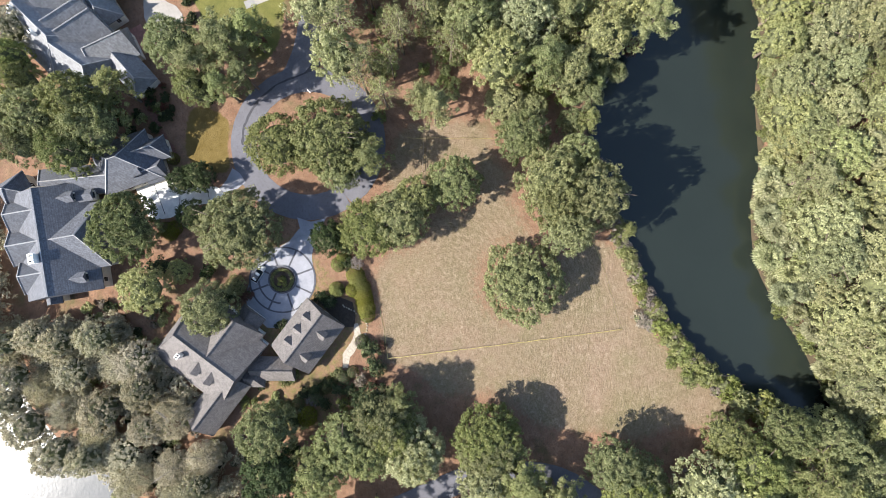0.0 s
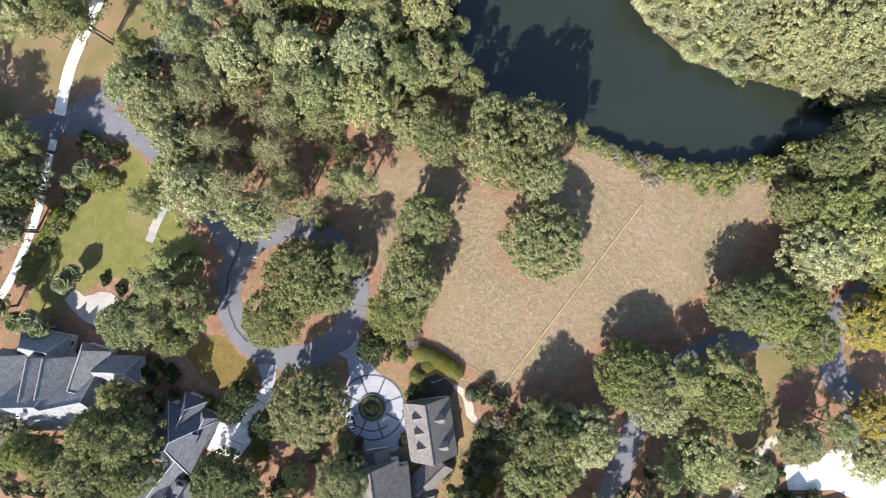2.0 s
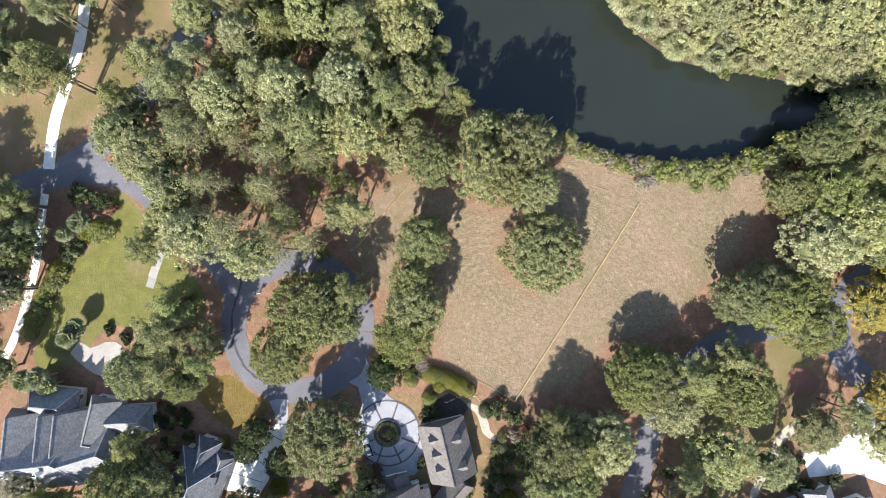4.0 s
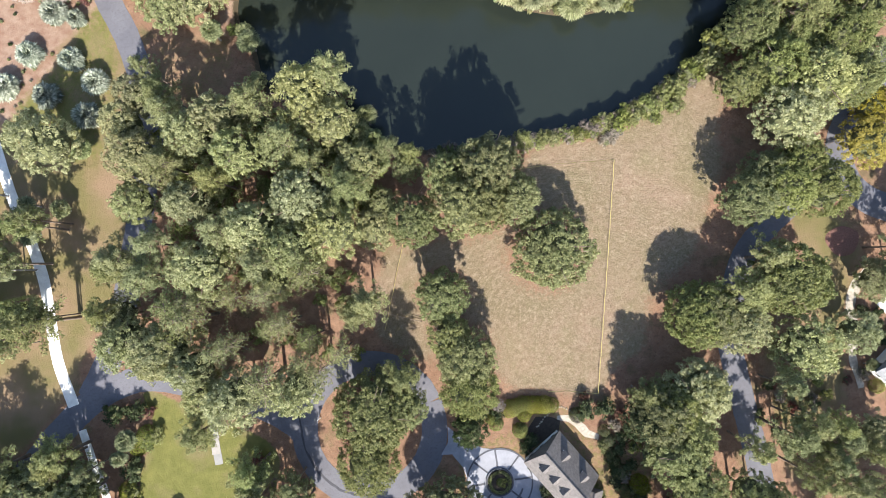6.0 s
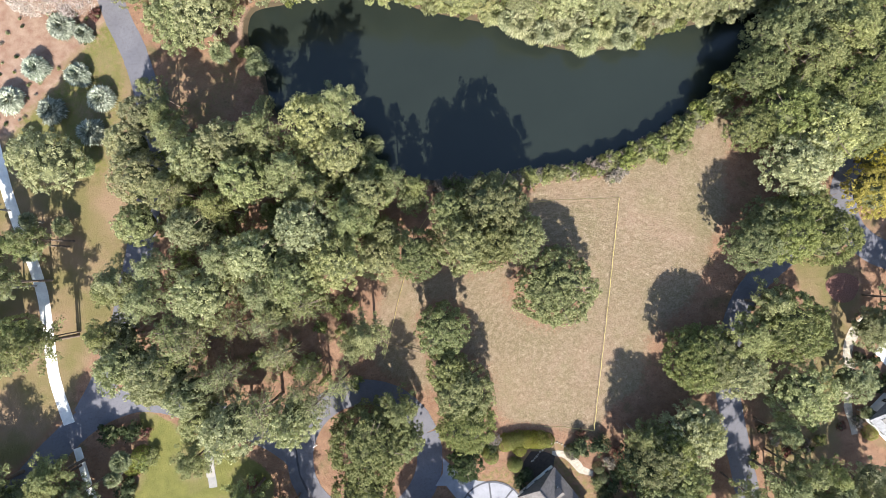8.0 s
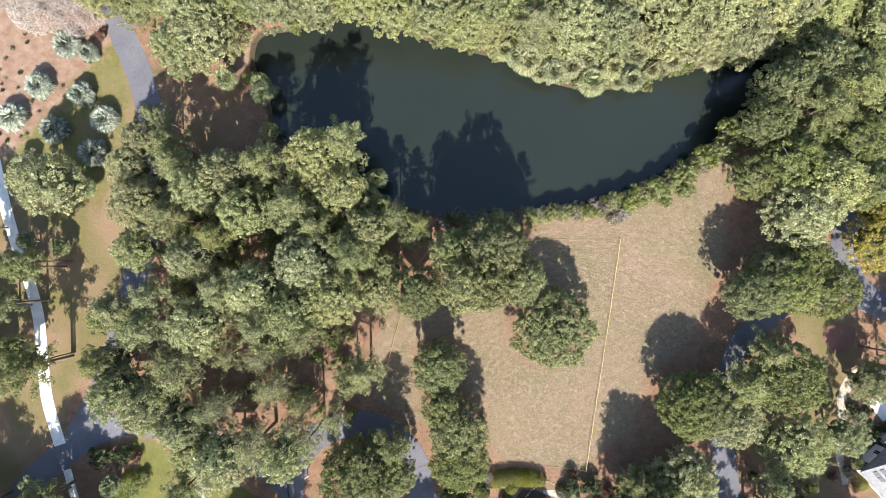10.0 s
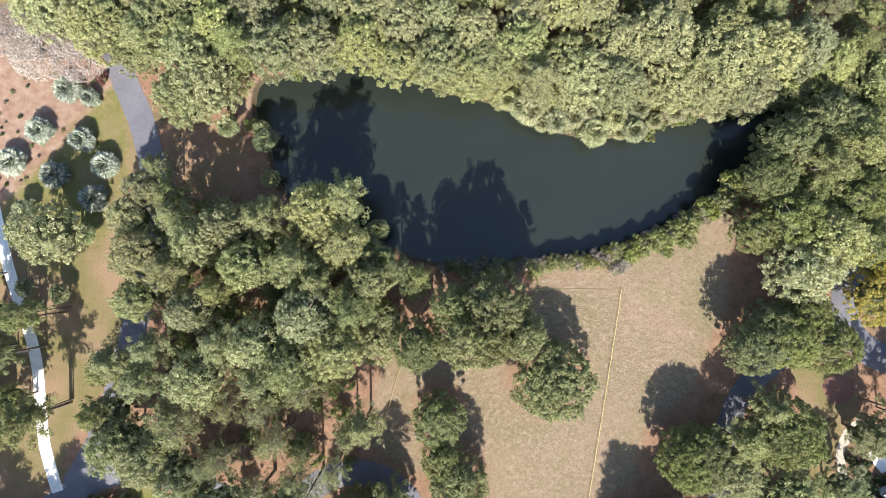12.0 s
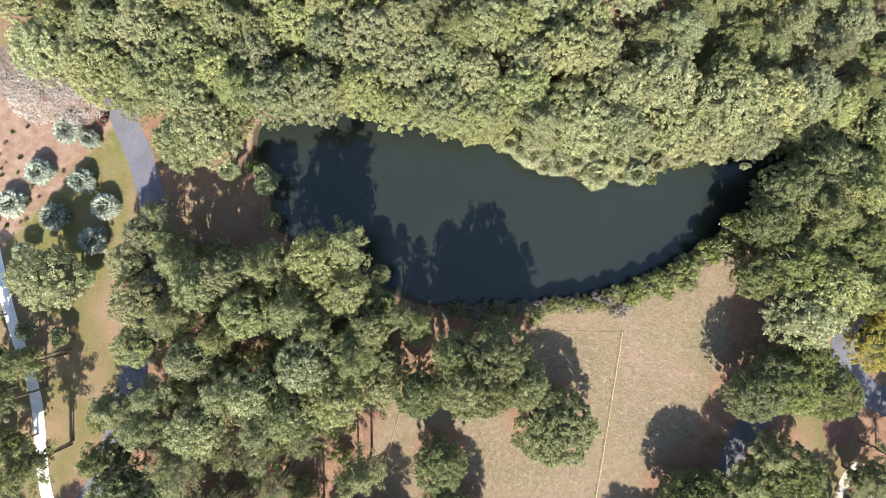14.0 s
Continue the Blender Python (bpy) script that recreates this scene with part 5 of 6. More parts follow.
# ---- houses ----
def roof_solid(bm, u0, v0, u1, v1, eave, ridge, along, hips, over, m):
    """A gable or hip roof over a rectangle; returns ridge and hip lines."""
    a0, b0, a1, b1 = u0 - over, v0 - over, u1 + over, v1 + over
    if along == "u":
        mid, half = (b0 + b1) / 2, (b1 - b0) / 2
        r0, r1 = (a0 + half * hips[0], mid), (a1 - half * hips[1], mid)
        order = ((a0, b0), (a1, b0), (a1, b1), (a0, b1))
    else:
        mid, half = (a0 + a1) / 2, (a1 - a0) / 2
        r0, r1 = (mid, b0 + half * hips[0]), (mid, b1 - half * hips[1])
        order = ((a1, b0), (a1, b1), (a0, b1), (a0, b0))
    drop = over * (ridge - eave) / (half - over)
    low = [bm.verts.new(m @ Vector((x, y, eave - drop - 0.22))) for x, y in order]
    top = [bm.verts.new(m @ Vector((x, y, eave - drop))) for x, y in order]
    e0, e1 = (bm.verts.new(m @ Vector((x, y, ridge))) for x, y in (r0, r1))
    bm.faces.new(low[::-1])
    for k in range(4):
        bm.faces.new((low[k], low[(k + 1) % 4], top[(k + 1) % 4], top[k]))
    bm.faces.new((top[0], top[1], e1, e0))
    bm.faces.new((top[1], top[2], e1))
    bm.faces.new((top[2], top[3], e0, e1))
    bm.faces.new((top[3], top[0], e0))
    lines = [(e0.co.copy(), e1.co.copy())]
    if hips[0] > 0.2:
        lines += [(top[3].co.copy(), e0.co.copy()), (top[0].co.copy(), e0.co.copy())]
    if hips[1] > 0.2:
        lines += [(top[1].co.copy(), e1.co.copy()), (top[2].co.copy(), e1.co.copy())]
    return lines


def window_on(thing, m, w, h, divided=True):
    """A white window frame with a dark pane, its middle at m, facing m's -y."""
    bm = bmesh.new()
    for x0, z0, x1, z1 in ((-w / 2, -h / 2, -w / 2 + 0.09, h / 2), (w / 2 - 0.09, -h / 2, w / 2, h / 2), (-w / 2 + 0.09, h / 2 - 0.09, w / 2 - 0.09, h / 2),
                           (-w / 2 + 0.09, -h / 2, w / 2 - 0.09, -h / 2 + 0.09), (-0.03, -h / 2 + 0.09, 0.03, h / 2 - 0.09)):
        box(bm, x0, -0.09, z0, x1, 0.02, z1, m)
    frame_ob = part("window", bm, M["white_paint"], thing, "white divided window with dark panes")
    bm = bmesh.new()
    box(bm, -w / 2 + 0.05, -0.04, -h / 2 + 0.05, w / 2 - 0.05, 0.01, h / 2 - 0.05, m)
    part("pane", bm, M["glass"], frame_ob)


def dormer(thing, m, width, depth, rise, roof, wall):
    """A gabled dormer: m sits at the foot of its face, facing -y, the roof running back along +y."""
    bm = bmesh.new()
    w, hh = width / 2, rise * 0.55
    box(bm, -w, 0, -0.6, w, depth, hh, m)
    body = part("dormer", bm, M[wall], thing, "small gabled roof dormer")
    bm = bmesh.new()
    o = 0.22
    pts = [(-w - o, -o, hh - 0.12), (w + o, -o, hh - 0.12), (0, -o, rise), (-w - o, depth + 1.2, hh - 0.12), (w + o, depth + 1.2, hh - 0.12), (0, depth + 1.2, rise)]
    v = [bm.verts.new(m @ Vector(p)) for p in pts]
    for f in ((0, 1, 2), (1, 4, 5, 2), (0, 2, 5, 3), (3, 5, 4), (0, 3, 4, 1)):
        bm.faces.new([v[k] for k in f])
    part("dormer_roof", bm, M[roof], body)
    bm = bmesh.new()
    box(bm, -w * 0.62, -0.05, hh * 0.05, w * 0.62, 0.02, hh * 0.86, m)
    part("pane", bm, M["glass"], body)


def house(label, at, turn, blocks, roof, wall, dormers=(), chimneys=(), caps="ridge_cap", over=0.55):
    """blocks: u0, v0, u1, v1, eave, ridge, the ridge's way, hips at its two ends, extra turn."""
    thing = new("house")
    tagged(thing, label, "house")
    base = pose(*at, 0, 0, 0, turn)
    thing.matrix_basis = base
    lines = []
    for u0, v0, u1, v1, eave, ridge, along, h0, h1, extra in blocks:
        cu, cv = (u0 + u1) / 2, (v0 + v1) / 2
        m = pose(cu, cv, 0, 0, 0, extra) @ Matrix.Translation((-cu, -cv, 0))
        bm = bmesh.new()
        box(bm, u0, v0, -0.3, u1, v1, eave - 0.02, m)
        if h0 < 0.2 or h1 < 0.2:  # gable walls
            if along == "u":
                tri = [((u, v0, eave - 0.02), (u, v1, eave - 0.02), (u, cv, ridge - 0.1)) for u in ((u0 + 0.02,) if h0 < 0.2 else ()) + ((u1 - 0.02,) if h1 < 0.2 else ())]
            else:
                tri = [((u0, v, eave - 0.02), (u1, v, eave - 0.02), (cu, v, ridge - 0.1)) for v in ((v0 + 0.02,) if h0 < 0.2 else ()) + ((v1 - 0.02,) if h1 < 0.2 else ())]
            for t in tri:
                bm.faces.new([bm.verts.new(m @ Vector(p)) for p in t])
        part("wall", bm, M[wall], thing)
        bm = bmesh.new()
        lines += roof_solid(bm, u0, v0, u1, v1, eave, ridge, along, (h0, h1), over, m)
        part("roof", bm, M[roof], thing)
        if ridge - eave > 3.5 and h0 < 0.2 and h1 < 0.2:  # upper windows in the gables
            for s in (-1.2, 1.2):
                if along == "v":
                    window_on(thing, m @ pose(cu + s, v0 - 0.02, eave + 0.6, 0, 0, 0), 0.95, 1.3)
                    window_on(thing, m @ pose(cu + s, v1 + 0.02, eave + 0.6, 0, 0, 180), 0.95, 1.3)
        for axis, fixed, lo, hi, rz in (("u", v0 - 0.02, u0, u1, 0), ("u", v1 + 0.02, u0, u1, 180), ("v", u0 - 0.02, v0, v1, -90), ("v", u1 + 0.02, v0, v1, 90)):
            n = int((hi - lo) / 3.2)
            for k in range(n):
                s = lo + (hi - lo) * (k + 0.5) / n
                window_on(thing, m @ (pose(s, fixed, eave * 0.52, 0, 0, rz) if axis == "u" else pose(fixed, s, eave * 0.52, 0, 0, rz)), 1.15, 1.6)
    for a, b in lines:
        if (b - a).length > 0.5:
            vs, fs = [], []
            tube(vs, fs, [a + Vector((0, 0, 0.03)), b + Vector((0, 0, 0.03))], [0.15, 0.15], 4)
            part("ridge_cap", mesh_of("ridge_cap", vs, fs, M[caps]), None, thing)
    for u, v, z, rz, w, d, rise in dormers:
        dormer(thing, pose(u, v, z, 0, 0, rz), w, d, rise, roof, wall)
    for u, v, z0, z1, w, d, mat in chimneys:
        bm = bmesh.new()
        box(bm, u - w / 2, v - d / 2, z0, u + w / 2, v + d / 2, z1)
        box(bm, u - w / 2 - 0.12, v - d / 2 - 0.12, z1, u + w / 2 + 0.12, v + d / 2 + 0.12, z1 + 0.2)
        ch = part("chimney", bm, M[mat], thing, "masonry chimney with a stone cap")
        for s in (-0.28, 0.28):
            vs, fs = [], []
            tube(vs, fs, [(u, v + s * d, z1 + 0.2), (u, v + s * d, z1 + 0.65)], [0.16, 0.13], 8)
            part("flue", mesh_of("flue", vs, fs, M["dark_metal"]), None, ch)
    return thing


def on_slope(u, u_eave, u_ridge, eave, ridge):
    return eave + (ridge - eave) * (u - u_eave) / (u_ridge - u_eave)


# taupe-roofed house with the round forecourt
taupe = house("taupe-shingled house with a garage wing and dormers", (9.0, -35.0), 35.0, [
    (-5.6, -8.2, 5.0, 5.2, 3.4, 7.6, "v", 0.0, 0.0, 0.0),
    (-27.0, -26.6, -7.2, -9.6, 4.2, 9.6, "u", 0.35, 0.0, 0.0),
    (-21.2, -18.0, -9.4, -8.0, 4.4, 9.3, "v", 0.0, 0.0, 0.0),
    (-11.8, -34.0, -4.4, -20.0, 3.4, 6.4, "v", 0.0, 0.0, 0.0),
    (-17.0, -9.0, -11.6, -5.2, 3.0, 4.9, "v", 0.0, 0.0, 0.0),
    (-6.8, -15.4, 2.6, -10.6, 3.0, 5.4, "u", 0.0, 0.0, 36.0),
    (-6.2, -19.2, -2.6, -15.4, 2.9, 4.6, "u", 0.0, 0.9, 36.0),
], "roof_brown", "white_paint",
    [(-3.6, s, on_slope(-3.6, -5.6, -0.3, 3.4, 7.6) - 0.1, -90, 1.7, 1.6, 1.9) for s in (-4.6, -1.0, 2.6)]
    + [(3.4, s, on_slope(3.4, 5.0, -0.3, 3.4, 7.6) - 0.1, 90, 1.9, 1.6, 1.9) for s in (-5.2, 1.4)]
    + [(s, -23.2, on_slope(-23.2, -26.6, -18.1, 4.2, 9.6) - 0.1, 0, 2.4, 1.8, 2.2) for s in (-16.2, -12.4)],
    [(-20.6, -21.4, 6.5, 9.6, 0.8, 1.1, "stucco")], "roof_brown")
# slate-grey house with the white drive
slate = house("large slate-grey shingled house with many gables", (-36.0, -70.0), 82.0, [
    (-24.0, -20.0, -6.8, 5.2, 4.6, 10.0, "v", 0.0, 0.1, 0.0),
    (-15.5, -14.8, -4.2, 0.0, 4.6, 9.0, "u", 0.0, 0.55, 0.0),
    (-17.5, 3.4, 0.5, 9.6, 4.0, 6.6, "u", 0.5, 0.0, -4.0),
    (-3.4, 3.2, 9.8, 14.6, 4.2, 9.2, "u", 0.98, 0.98, 10.0),
    (6.8, 8.4, 13.0, 13.2, 3.8, 6.8, "u", 0.0, 0.8, 10.0),
    (7.6, 3.6, 11.6, 8.2, 3.4, 5.6, "u", 0.0, 0.2, 10.0),
    (-26.0, -3.4, -15.2, 3.6, 4.6, 9.2, "u", 0.75, 0.0, 0.0),
    (-26.4, -11.0, -15.2, -3.6, 4.6, 9.4, "u", 0.75, 0.0, 0.0),
    (-24.8, -18.2, -15.2, -11.2, 4.6, 9.1, "u", 0.75, 0.0, 0.0),
    (-20.6, -21.6, -17.8, -19.8, 3.6, 4.6, "v", 0.0, 0.0, 0.0),
    (-27.2, 3.8, -20.8, 9.6, 4.2, 7.6, "v", 0.95, 0.95, 22.0),
], "roof_slate", "stucco",
    [(-8.6, s, on_slope(-8.6, -6.8, -15.4, 4.6, 10.0) - 0.1, 90, 2.2, 2.6, 2.2) for s in (2.2, -17.2)]
    + [(-4.9, 2.2, 4.4, 90, 2.4, 2.4, 2.0), (7.4, 6.0, 5.0, 100, 2.0, 2.0, 1.9)],
    [(-17.0, -11.4, 7.5, 11.0, 1.1, 2.2, "white_paint")])
# the pale roof house by the lawn
pale = house("pale grey shingled house with steep parallel gables", (-79.8, -72.8), 106.0, [
    (2.0, 2.8, 10.2, 10.6, 4.4, 10.4, "u", 0.0, 0.0, 0.0),
    (2.0, -4.2, 11.2, 2.4, 4.4, 10.6, "u", 0.0, 0.0, 0.0),
    (3.0, -7.4, 11.6, -0.8, 4.4, 10.0, "u", 0.0, 0.0, 0.0),
    (-7.2, -8.0, 6.4, 9.8, 4.4, 9.8, "v", 0.6, 0.4, 12.0),
    (-4.0, -16.0, 8.0, -5.0, 4.4, 9.0, "v", 0.35, 0.0, 22.0),
    (4.0, -14.2, 14.8, -7.6, 4.2, 8.8, "u", 0.5, 0.0, -8.0),
    (9.6, -4.4, 16.2, 6.6, 4.0, 7.8, "v", 0.6, 0.9, 0.0),
    (7.6, -22.6, 13.6, -13.8, 3.6, 6.4, "v", 0.5, 0.0, 8.0),
], "roof_pale", "stucco", [], [(-2.6, 6.0, 7.6, 10.2, 0.7, 0.7, "white_paint"), (-1.6, -1.6, 8.6, 10.4, 0.7, 0.7, "white_paint")])
# house at the eastern edge
east_house = house("white house with pale grey roof and skylights", (88.3, -21.6), 40.0, [
    (0.5, -18.0, 8.8, -0.5, 3.8, 6.6, "v", 0.0, 0.0, 0.0),
    (7.0, -15.0, 24.0, -5.0, 4.0, 7.4, "u", 0.0, 0.6, 0.0),
    (10.0, -6.0, 16.0, 0.5, 3.4, 5.8, "v", 0.0, 0.0, 0.0),
], "roof_pale", "white_paint")
for k in range(2):
    for s in (-1.6, -3.4):
        bm = bmesh.new()
        m = pose(2.0 + k * 1.3, s, on_slope(2.0 + k * 1.3, 0.5, 4.65, 3.8, 6.6) + 0.06, 0, -34, 0)
        box(bm, -0.5, -0.7, -0.05, 0.5, 0.7, 0.08, m)
        sky_light = part("skylight", bm, M["glass"], east_house, "dark roof skylight")

# ---- drives, court, fences, small things ----
def local(at, turn, pts):
    c, s = math.cos(radians(turn)), math.sin(radians(turn))
    return [(at[0] + c * u - s * v, at[1] + s * u + c * v) for u, v in pts]


COURT = local((9.0, -35.0), 35.0, [(-14.2, 5.0)])[0]
tagged(slab("pavement", [(COURT[0] + 8.3 * math.cos(a), COURT[1] + 8.3 * math.sin(a)) for a in np.linspace(0, 2 * math.pi, 48)[:-1]], 0.05, M["pavers"]),
       "blue-grey paved round forecourt of the house", "forecourt", kind="structure")
tagged(slab("pavement", [(-19.3, -30.8), (-17.2, -27.9), (-16.9, -24.0), (-14.7, -26.3), (-12.4, -28.4), (-10.7, -30.1), (-13.1, -32.9), (-16.5, -31.0)], 0.072, M["pavers"]), "blue-grey paved flare at the forecourt entry", "drive", kind="structure")
tagged(slab("pavement", [(-16.5, -31.2), (-12.8, -28.3), (-8.6, -30.4), (-4.0, -31.2), (-9, -37), (-13.3, -38.5), (-14.2, -34.5)], 0.045, M["pavers"]), "blue-grey paved neck of the forecourt", "drive", kind="structure")
# the wing's shade on this bed is painted as a dark slab
tagged(slab("pavement", [(1.9, -32.4), (2.5, -27.4), (5.3, -24.1), (9.0, -24.5), (11.3, -25.6), (10.6, -28.5)], 0.035, M["soil"]), "planting bed beside the wing, its shade put in as dark soil", "planting bed", kind="structure")
tagged(slab("pavement", local((9.0, -35.0), 35.0, [(-20.8, 0.5), (-19.5, -3.0), (-16.8, -6.2), (-10.0, -6.8), (-8.2, -5.6), (-6.0, -3.2), (-5.9, 5.6), (-7.0, 8.5), (-10.5, 9.0), (-14.2, 6.0)]), 0.043, M["pavers"]),
       "blue-grey paved apron before the garage wing", "drive", kind="structure")
for k in range(8):
    a = radians(35 + 45 * k + 12)
    road([(COURT[0] + q * math.cos(a), COURT[1] + q * math.sin(a)) for q in (3.7, 5.5, 8.2)], 0.45, 0.085, "dark paver band across the forecourt", "paver_band", "paver_band", "paving band", 0.02, 0.03)
road([(COURT[0] + 8.15 * math.cos(a), COURT[1] + 8.15 * math.sin(a)) for a in np.linspace(0.1, 6.37, 40)], 0.4, 0.09, "dark paver edging round the forecourt", "paver_band", "paver_band", "paving band", 0.02, 0.03)
road([(COURT[0] + 5.9 * math.cos(a), COURT[1] + 5.9 * math.sin(a)) for a in np.linspace(3.4, 5.9, 20)], 0.45, 0.092, "dark paver band across the forecourt", "paver_band", "paver_band", "paving band", 0.02, 0.03)


def planter(x, y):
    thing = new("round_planter")
    tagged(thing, "round brick-edged planting bed with a low hedge ring", "planter")
    thing.matrix_basis = pose(x, y, 0.05)
    vs, fs = [], []
    n = 40
    for r, z in ((3.5, 0.0), (3.5, 0.32), (3.15, 0.32), (3.15, 0.12), (0.01, 0.16)):
        vs += [(r * math.cos(2 * math.pi * k / n), r * math.sin(2 * math.pi * k / n), z) for k in range(n)]
    for i in range(4):
        fs += [(i * n + k, i * n + (k + 1) % n, (i + 1) * n + (k + 1) % n, (i + 1) * n + k) for k in range(n)]
    part("kerb", mesh_of("kerb", vs, fs, M["paver_band"]), None, thing, "dark brick kerb ring")
    soil = bmesh.new()
    bmesh.ops.create_cone(soil, cap_ends=True, segments=32, radius1=3.1, radius2=3.0, depth=0.2, matrix=Matrix.Translation((0, 0, 0.14)))
    part("soil", soil, M["soil"], thing, "dark planted soil")
    r_ = np.random.default_rng(5)
    ring = np.array([(2.5 * math.cos(a), 2.5 * math.sin(a), 0.5) for a in np.linspace(0, 6.28, 26)[:-1]])
    v, f = clumps(ring, np.full(25, 0.55), 70, 0.24, r_)
    part("hedge_ring", mesh_of("hedge_ring", v, f, M["shrub"]), None, thing, "low clipped hedge ring")
    mid = np.stack([r_.normal(0, 0.6, 12), r_.normal(0, 0.6, 12), r_.uniform(0.4, 0.9, 12)], 1)
    v, f = clumps(mid, np.full(12, 0.6), 60, 0.24, r_)
    part("bush", mesh_of("bush", v, f, M["hedge_green"]), None, thing, "fresh green bush")


planter(*COURT)


def car(x, y, turn):
    thing = new("car")
    tagged(thing, "silver-grey estate car parked on the forecourt", "car")
    thing.matrix_basis = pose(x, y, 0.06, 0, 0, turn)
    # stations along the length: y, half width, belt height, roof height, half roof width
    st = [(-2.34, 0.66, 0.60, 0.64, 0.56), (-2.28, 0.80, 0.84, 0.90, 0.70), (-2.1, 0.87, 0.95, 1.05, 0.66), (-1.7, 0.90, 0.98, 1.42, 0.58), (-1.2, 0.91, 0.98, 1.50, 0.60),
          (-0.3, 0.91, 0.97, 1.52, 0.61), (0.35, 0.91, 0.97, 1.46, 0.60), (1.12, 0.90, 0.96, 1.02, 0.66), (1.6, 0.88, 0.92, 0.97, 0.64), (2.1, 0.82, 0.78, 0.84, 0.62), (2.3, 0.70, 0.62, 0.66, 0.52), (2.36, 0.55, 0.5, 0.5, 0.45)]
    vs, fs, ix = [], [], []
    for yy, w, belt, top, rw in st:
        vs += [(-w * 0.94, yy, 0.22), (-w, yy, 0.5), (-w * 0.97, yy, belt), (-rw, yy, top), (rw, yy, top), (w * 0.97, yy, belt), (w, yy, 0.5), (w * 0.94, yy, 0.22)]
    for i in range(len(st) - 1):
        for k in range(8):
            fs.append((i * 8 + k, i * 8 + (k + 1) % 8, i * 8 + 8 + (k + 1) % 8, i * 8 + 8 + k))
            glassy = (k in (2, 4) and 2 <= i <= 6) or (k == 3 and i in (2, 6)) or (k == 3 and i == 4)
            ix.append(1 if glassy else 0)
    fs += [tuple(range(8))[::-1], tuple(range(len(vs) - 8, len(vs)))]
    ix += [0, 0]
    part("body", mesh_of("body", vs, fs, [M["car_paint"], M["glass"]], False, ix), None, thing)
    for sx in (-1, 1):
        for yy in (-1.4, 1.42):
            vs, fs = [], []
            tube(vs, fs, [(sx * 0.68, yy, 0.33), (sx * 0.70, yy, 0.33), (sx * 0.90, yy, 0.33), (sx * 0.92, yy, 0.33)], [0.28, 0.33, 0.33, 0.28], 16)
            wheel = part("wheel", mesh_of("wheel", vs, fs, M["tyre"]), None, thing, "black tyre")
            vs, fs = [], []
            tube(vs, fs, [(sx * 0.90, yy, 0.33), (sx * 0.93, yy, 0.33)], [0.2, 0.18], 12)
            part("rim", mesh_of("rim", vs, fs, M["steel"]), None, wheel)
        bm = bmesh.new()
        box(bm, sx * 0.5 - 0.16, 2.2, 0.55, sx * 0.5 + 0.16, 2.33, 0.68)
        part("headlight", bm, M["white_paint"], thing)
        bm = bmesh.new()
        box(bm, sx * 0.62 - 0.12, -2.3, 0.7, sx * 0.62 + 0.12, -2.2, 0.84)
        part("tail_light", bm, M["brick"], thing)
        bm = bmesh.new()
        box(bm, sx * 0.98 - 0.1, 0.75, 0.92, sx * 0.98 + 0.1, 0.9, 1.06)
        part("mirror", bm, M["car_paint"], thing)
        bm = bmesh.new()
        box(bm, sx * 0.52 - 0.03, -1.5, 1.5, sx * 0.52 + 0.03, 0.0, 1.56)
        part("roof_rail", bm, M["dark_metal"], thing)


car(*local((9.0, -35.0), 35.0, [(-19.7, 2.7)])[0], 35 + 6)

# white drive of the slate-grey house
tagged(slab("pavement", [(-41.6, -67.5), (-41.8, -60), (-37, -56.5), (-34.5, -52), (-33.2, -48.2), (-32.4, -47.1), (-29.9, -46.3), (-29.2, -48), (-30, -54), (-29, -61), (-30, -66)], 0.055, M["concrete"]),
       "white concrete drive of the slate-grey house", "drive", kind="structure")
for a, b in (((-40.5, -62.5), (-30.2, -62)), ((-37, -56), (-29.3, -58.5)), ((-34.0, -50.0), (-29.4, -50.5))):
    road([a, ((a[0] + b[0]) / 2, (a[1] + b[1]) / 2), b], 0.16, 0.062, "dark joint across the concrete drive", "paver_band", "joint", "paving joint", 0.0, 0.02)
tagged(slab("pavement", [(-36.2, -42.5), (-34.3, -41.1), (-31.8, -40.4), (-30.6, -43.5), (-29.8, -46.4), (-32.3, -47.2), (-33.8, -44.8)], 0.07, M["pavers"]), "blue-grey paved flare at the drive entry", "drive", kind="structure")
# pale terrace by the lawn
tagged(slab("pavement", [(-86.5, -46.0), (-83.2, -46.5), (-81.6, -45.3), (-80.2, -43.7), (-77.7, -42.8), (-75.8, -43.2), (-74.7, -45.9), (-75.3, -49.4), (-77.4, -52.0), (-79.8, -52.2), (-82.4, -51.6), (-85.2, -50.7), (-87.4, -49.6)], 0.055, M["sand_concrete"]), "pale concrete terrace by the lawn", "terrace", kind="structure")
tagged(slab("pavement", local((-79.8, -72.8), 101, [(14.0, -10.8), (18.6, -10.8), (18.6, -5.0), (14.0, -5.0)]), 0.06, M["brick"]), "brick terrace behind the pale house", "terrace", kind="structure")
# white drive of the eastern house
tagged(slab("pavement", local((95, -20), 14, [(2.2, 14.0), (10.5, 17.0), (13.5, 21.5), (14.5, 30), (20, 30.5), (19.5, 22.5), (27, 18.5), (34, 12), (28, 8), (16, 11), (4.6, 8.4)]), 0.055, M["concrete"]),
       "white concrete drive of the eastern house", "drive", kind="structure")
tagged(slab("pavement", [(87.6 + 4.2 * math.cos(a) * (1 + 0.1 * math.sin(3 * a)), 10.8 + 3.8 * math.sin(a)) for a in np.linspace(0, 6.28, 26)[:-1]], 0.03, M["red_mulch"]), "red mulch bed round a pine", "planting bed", kind="structure")


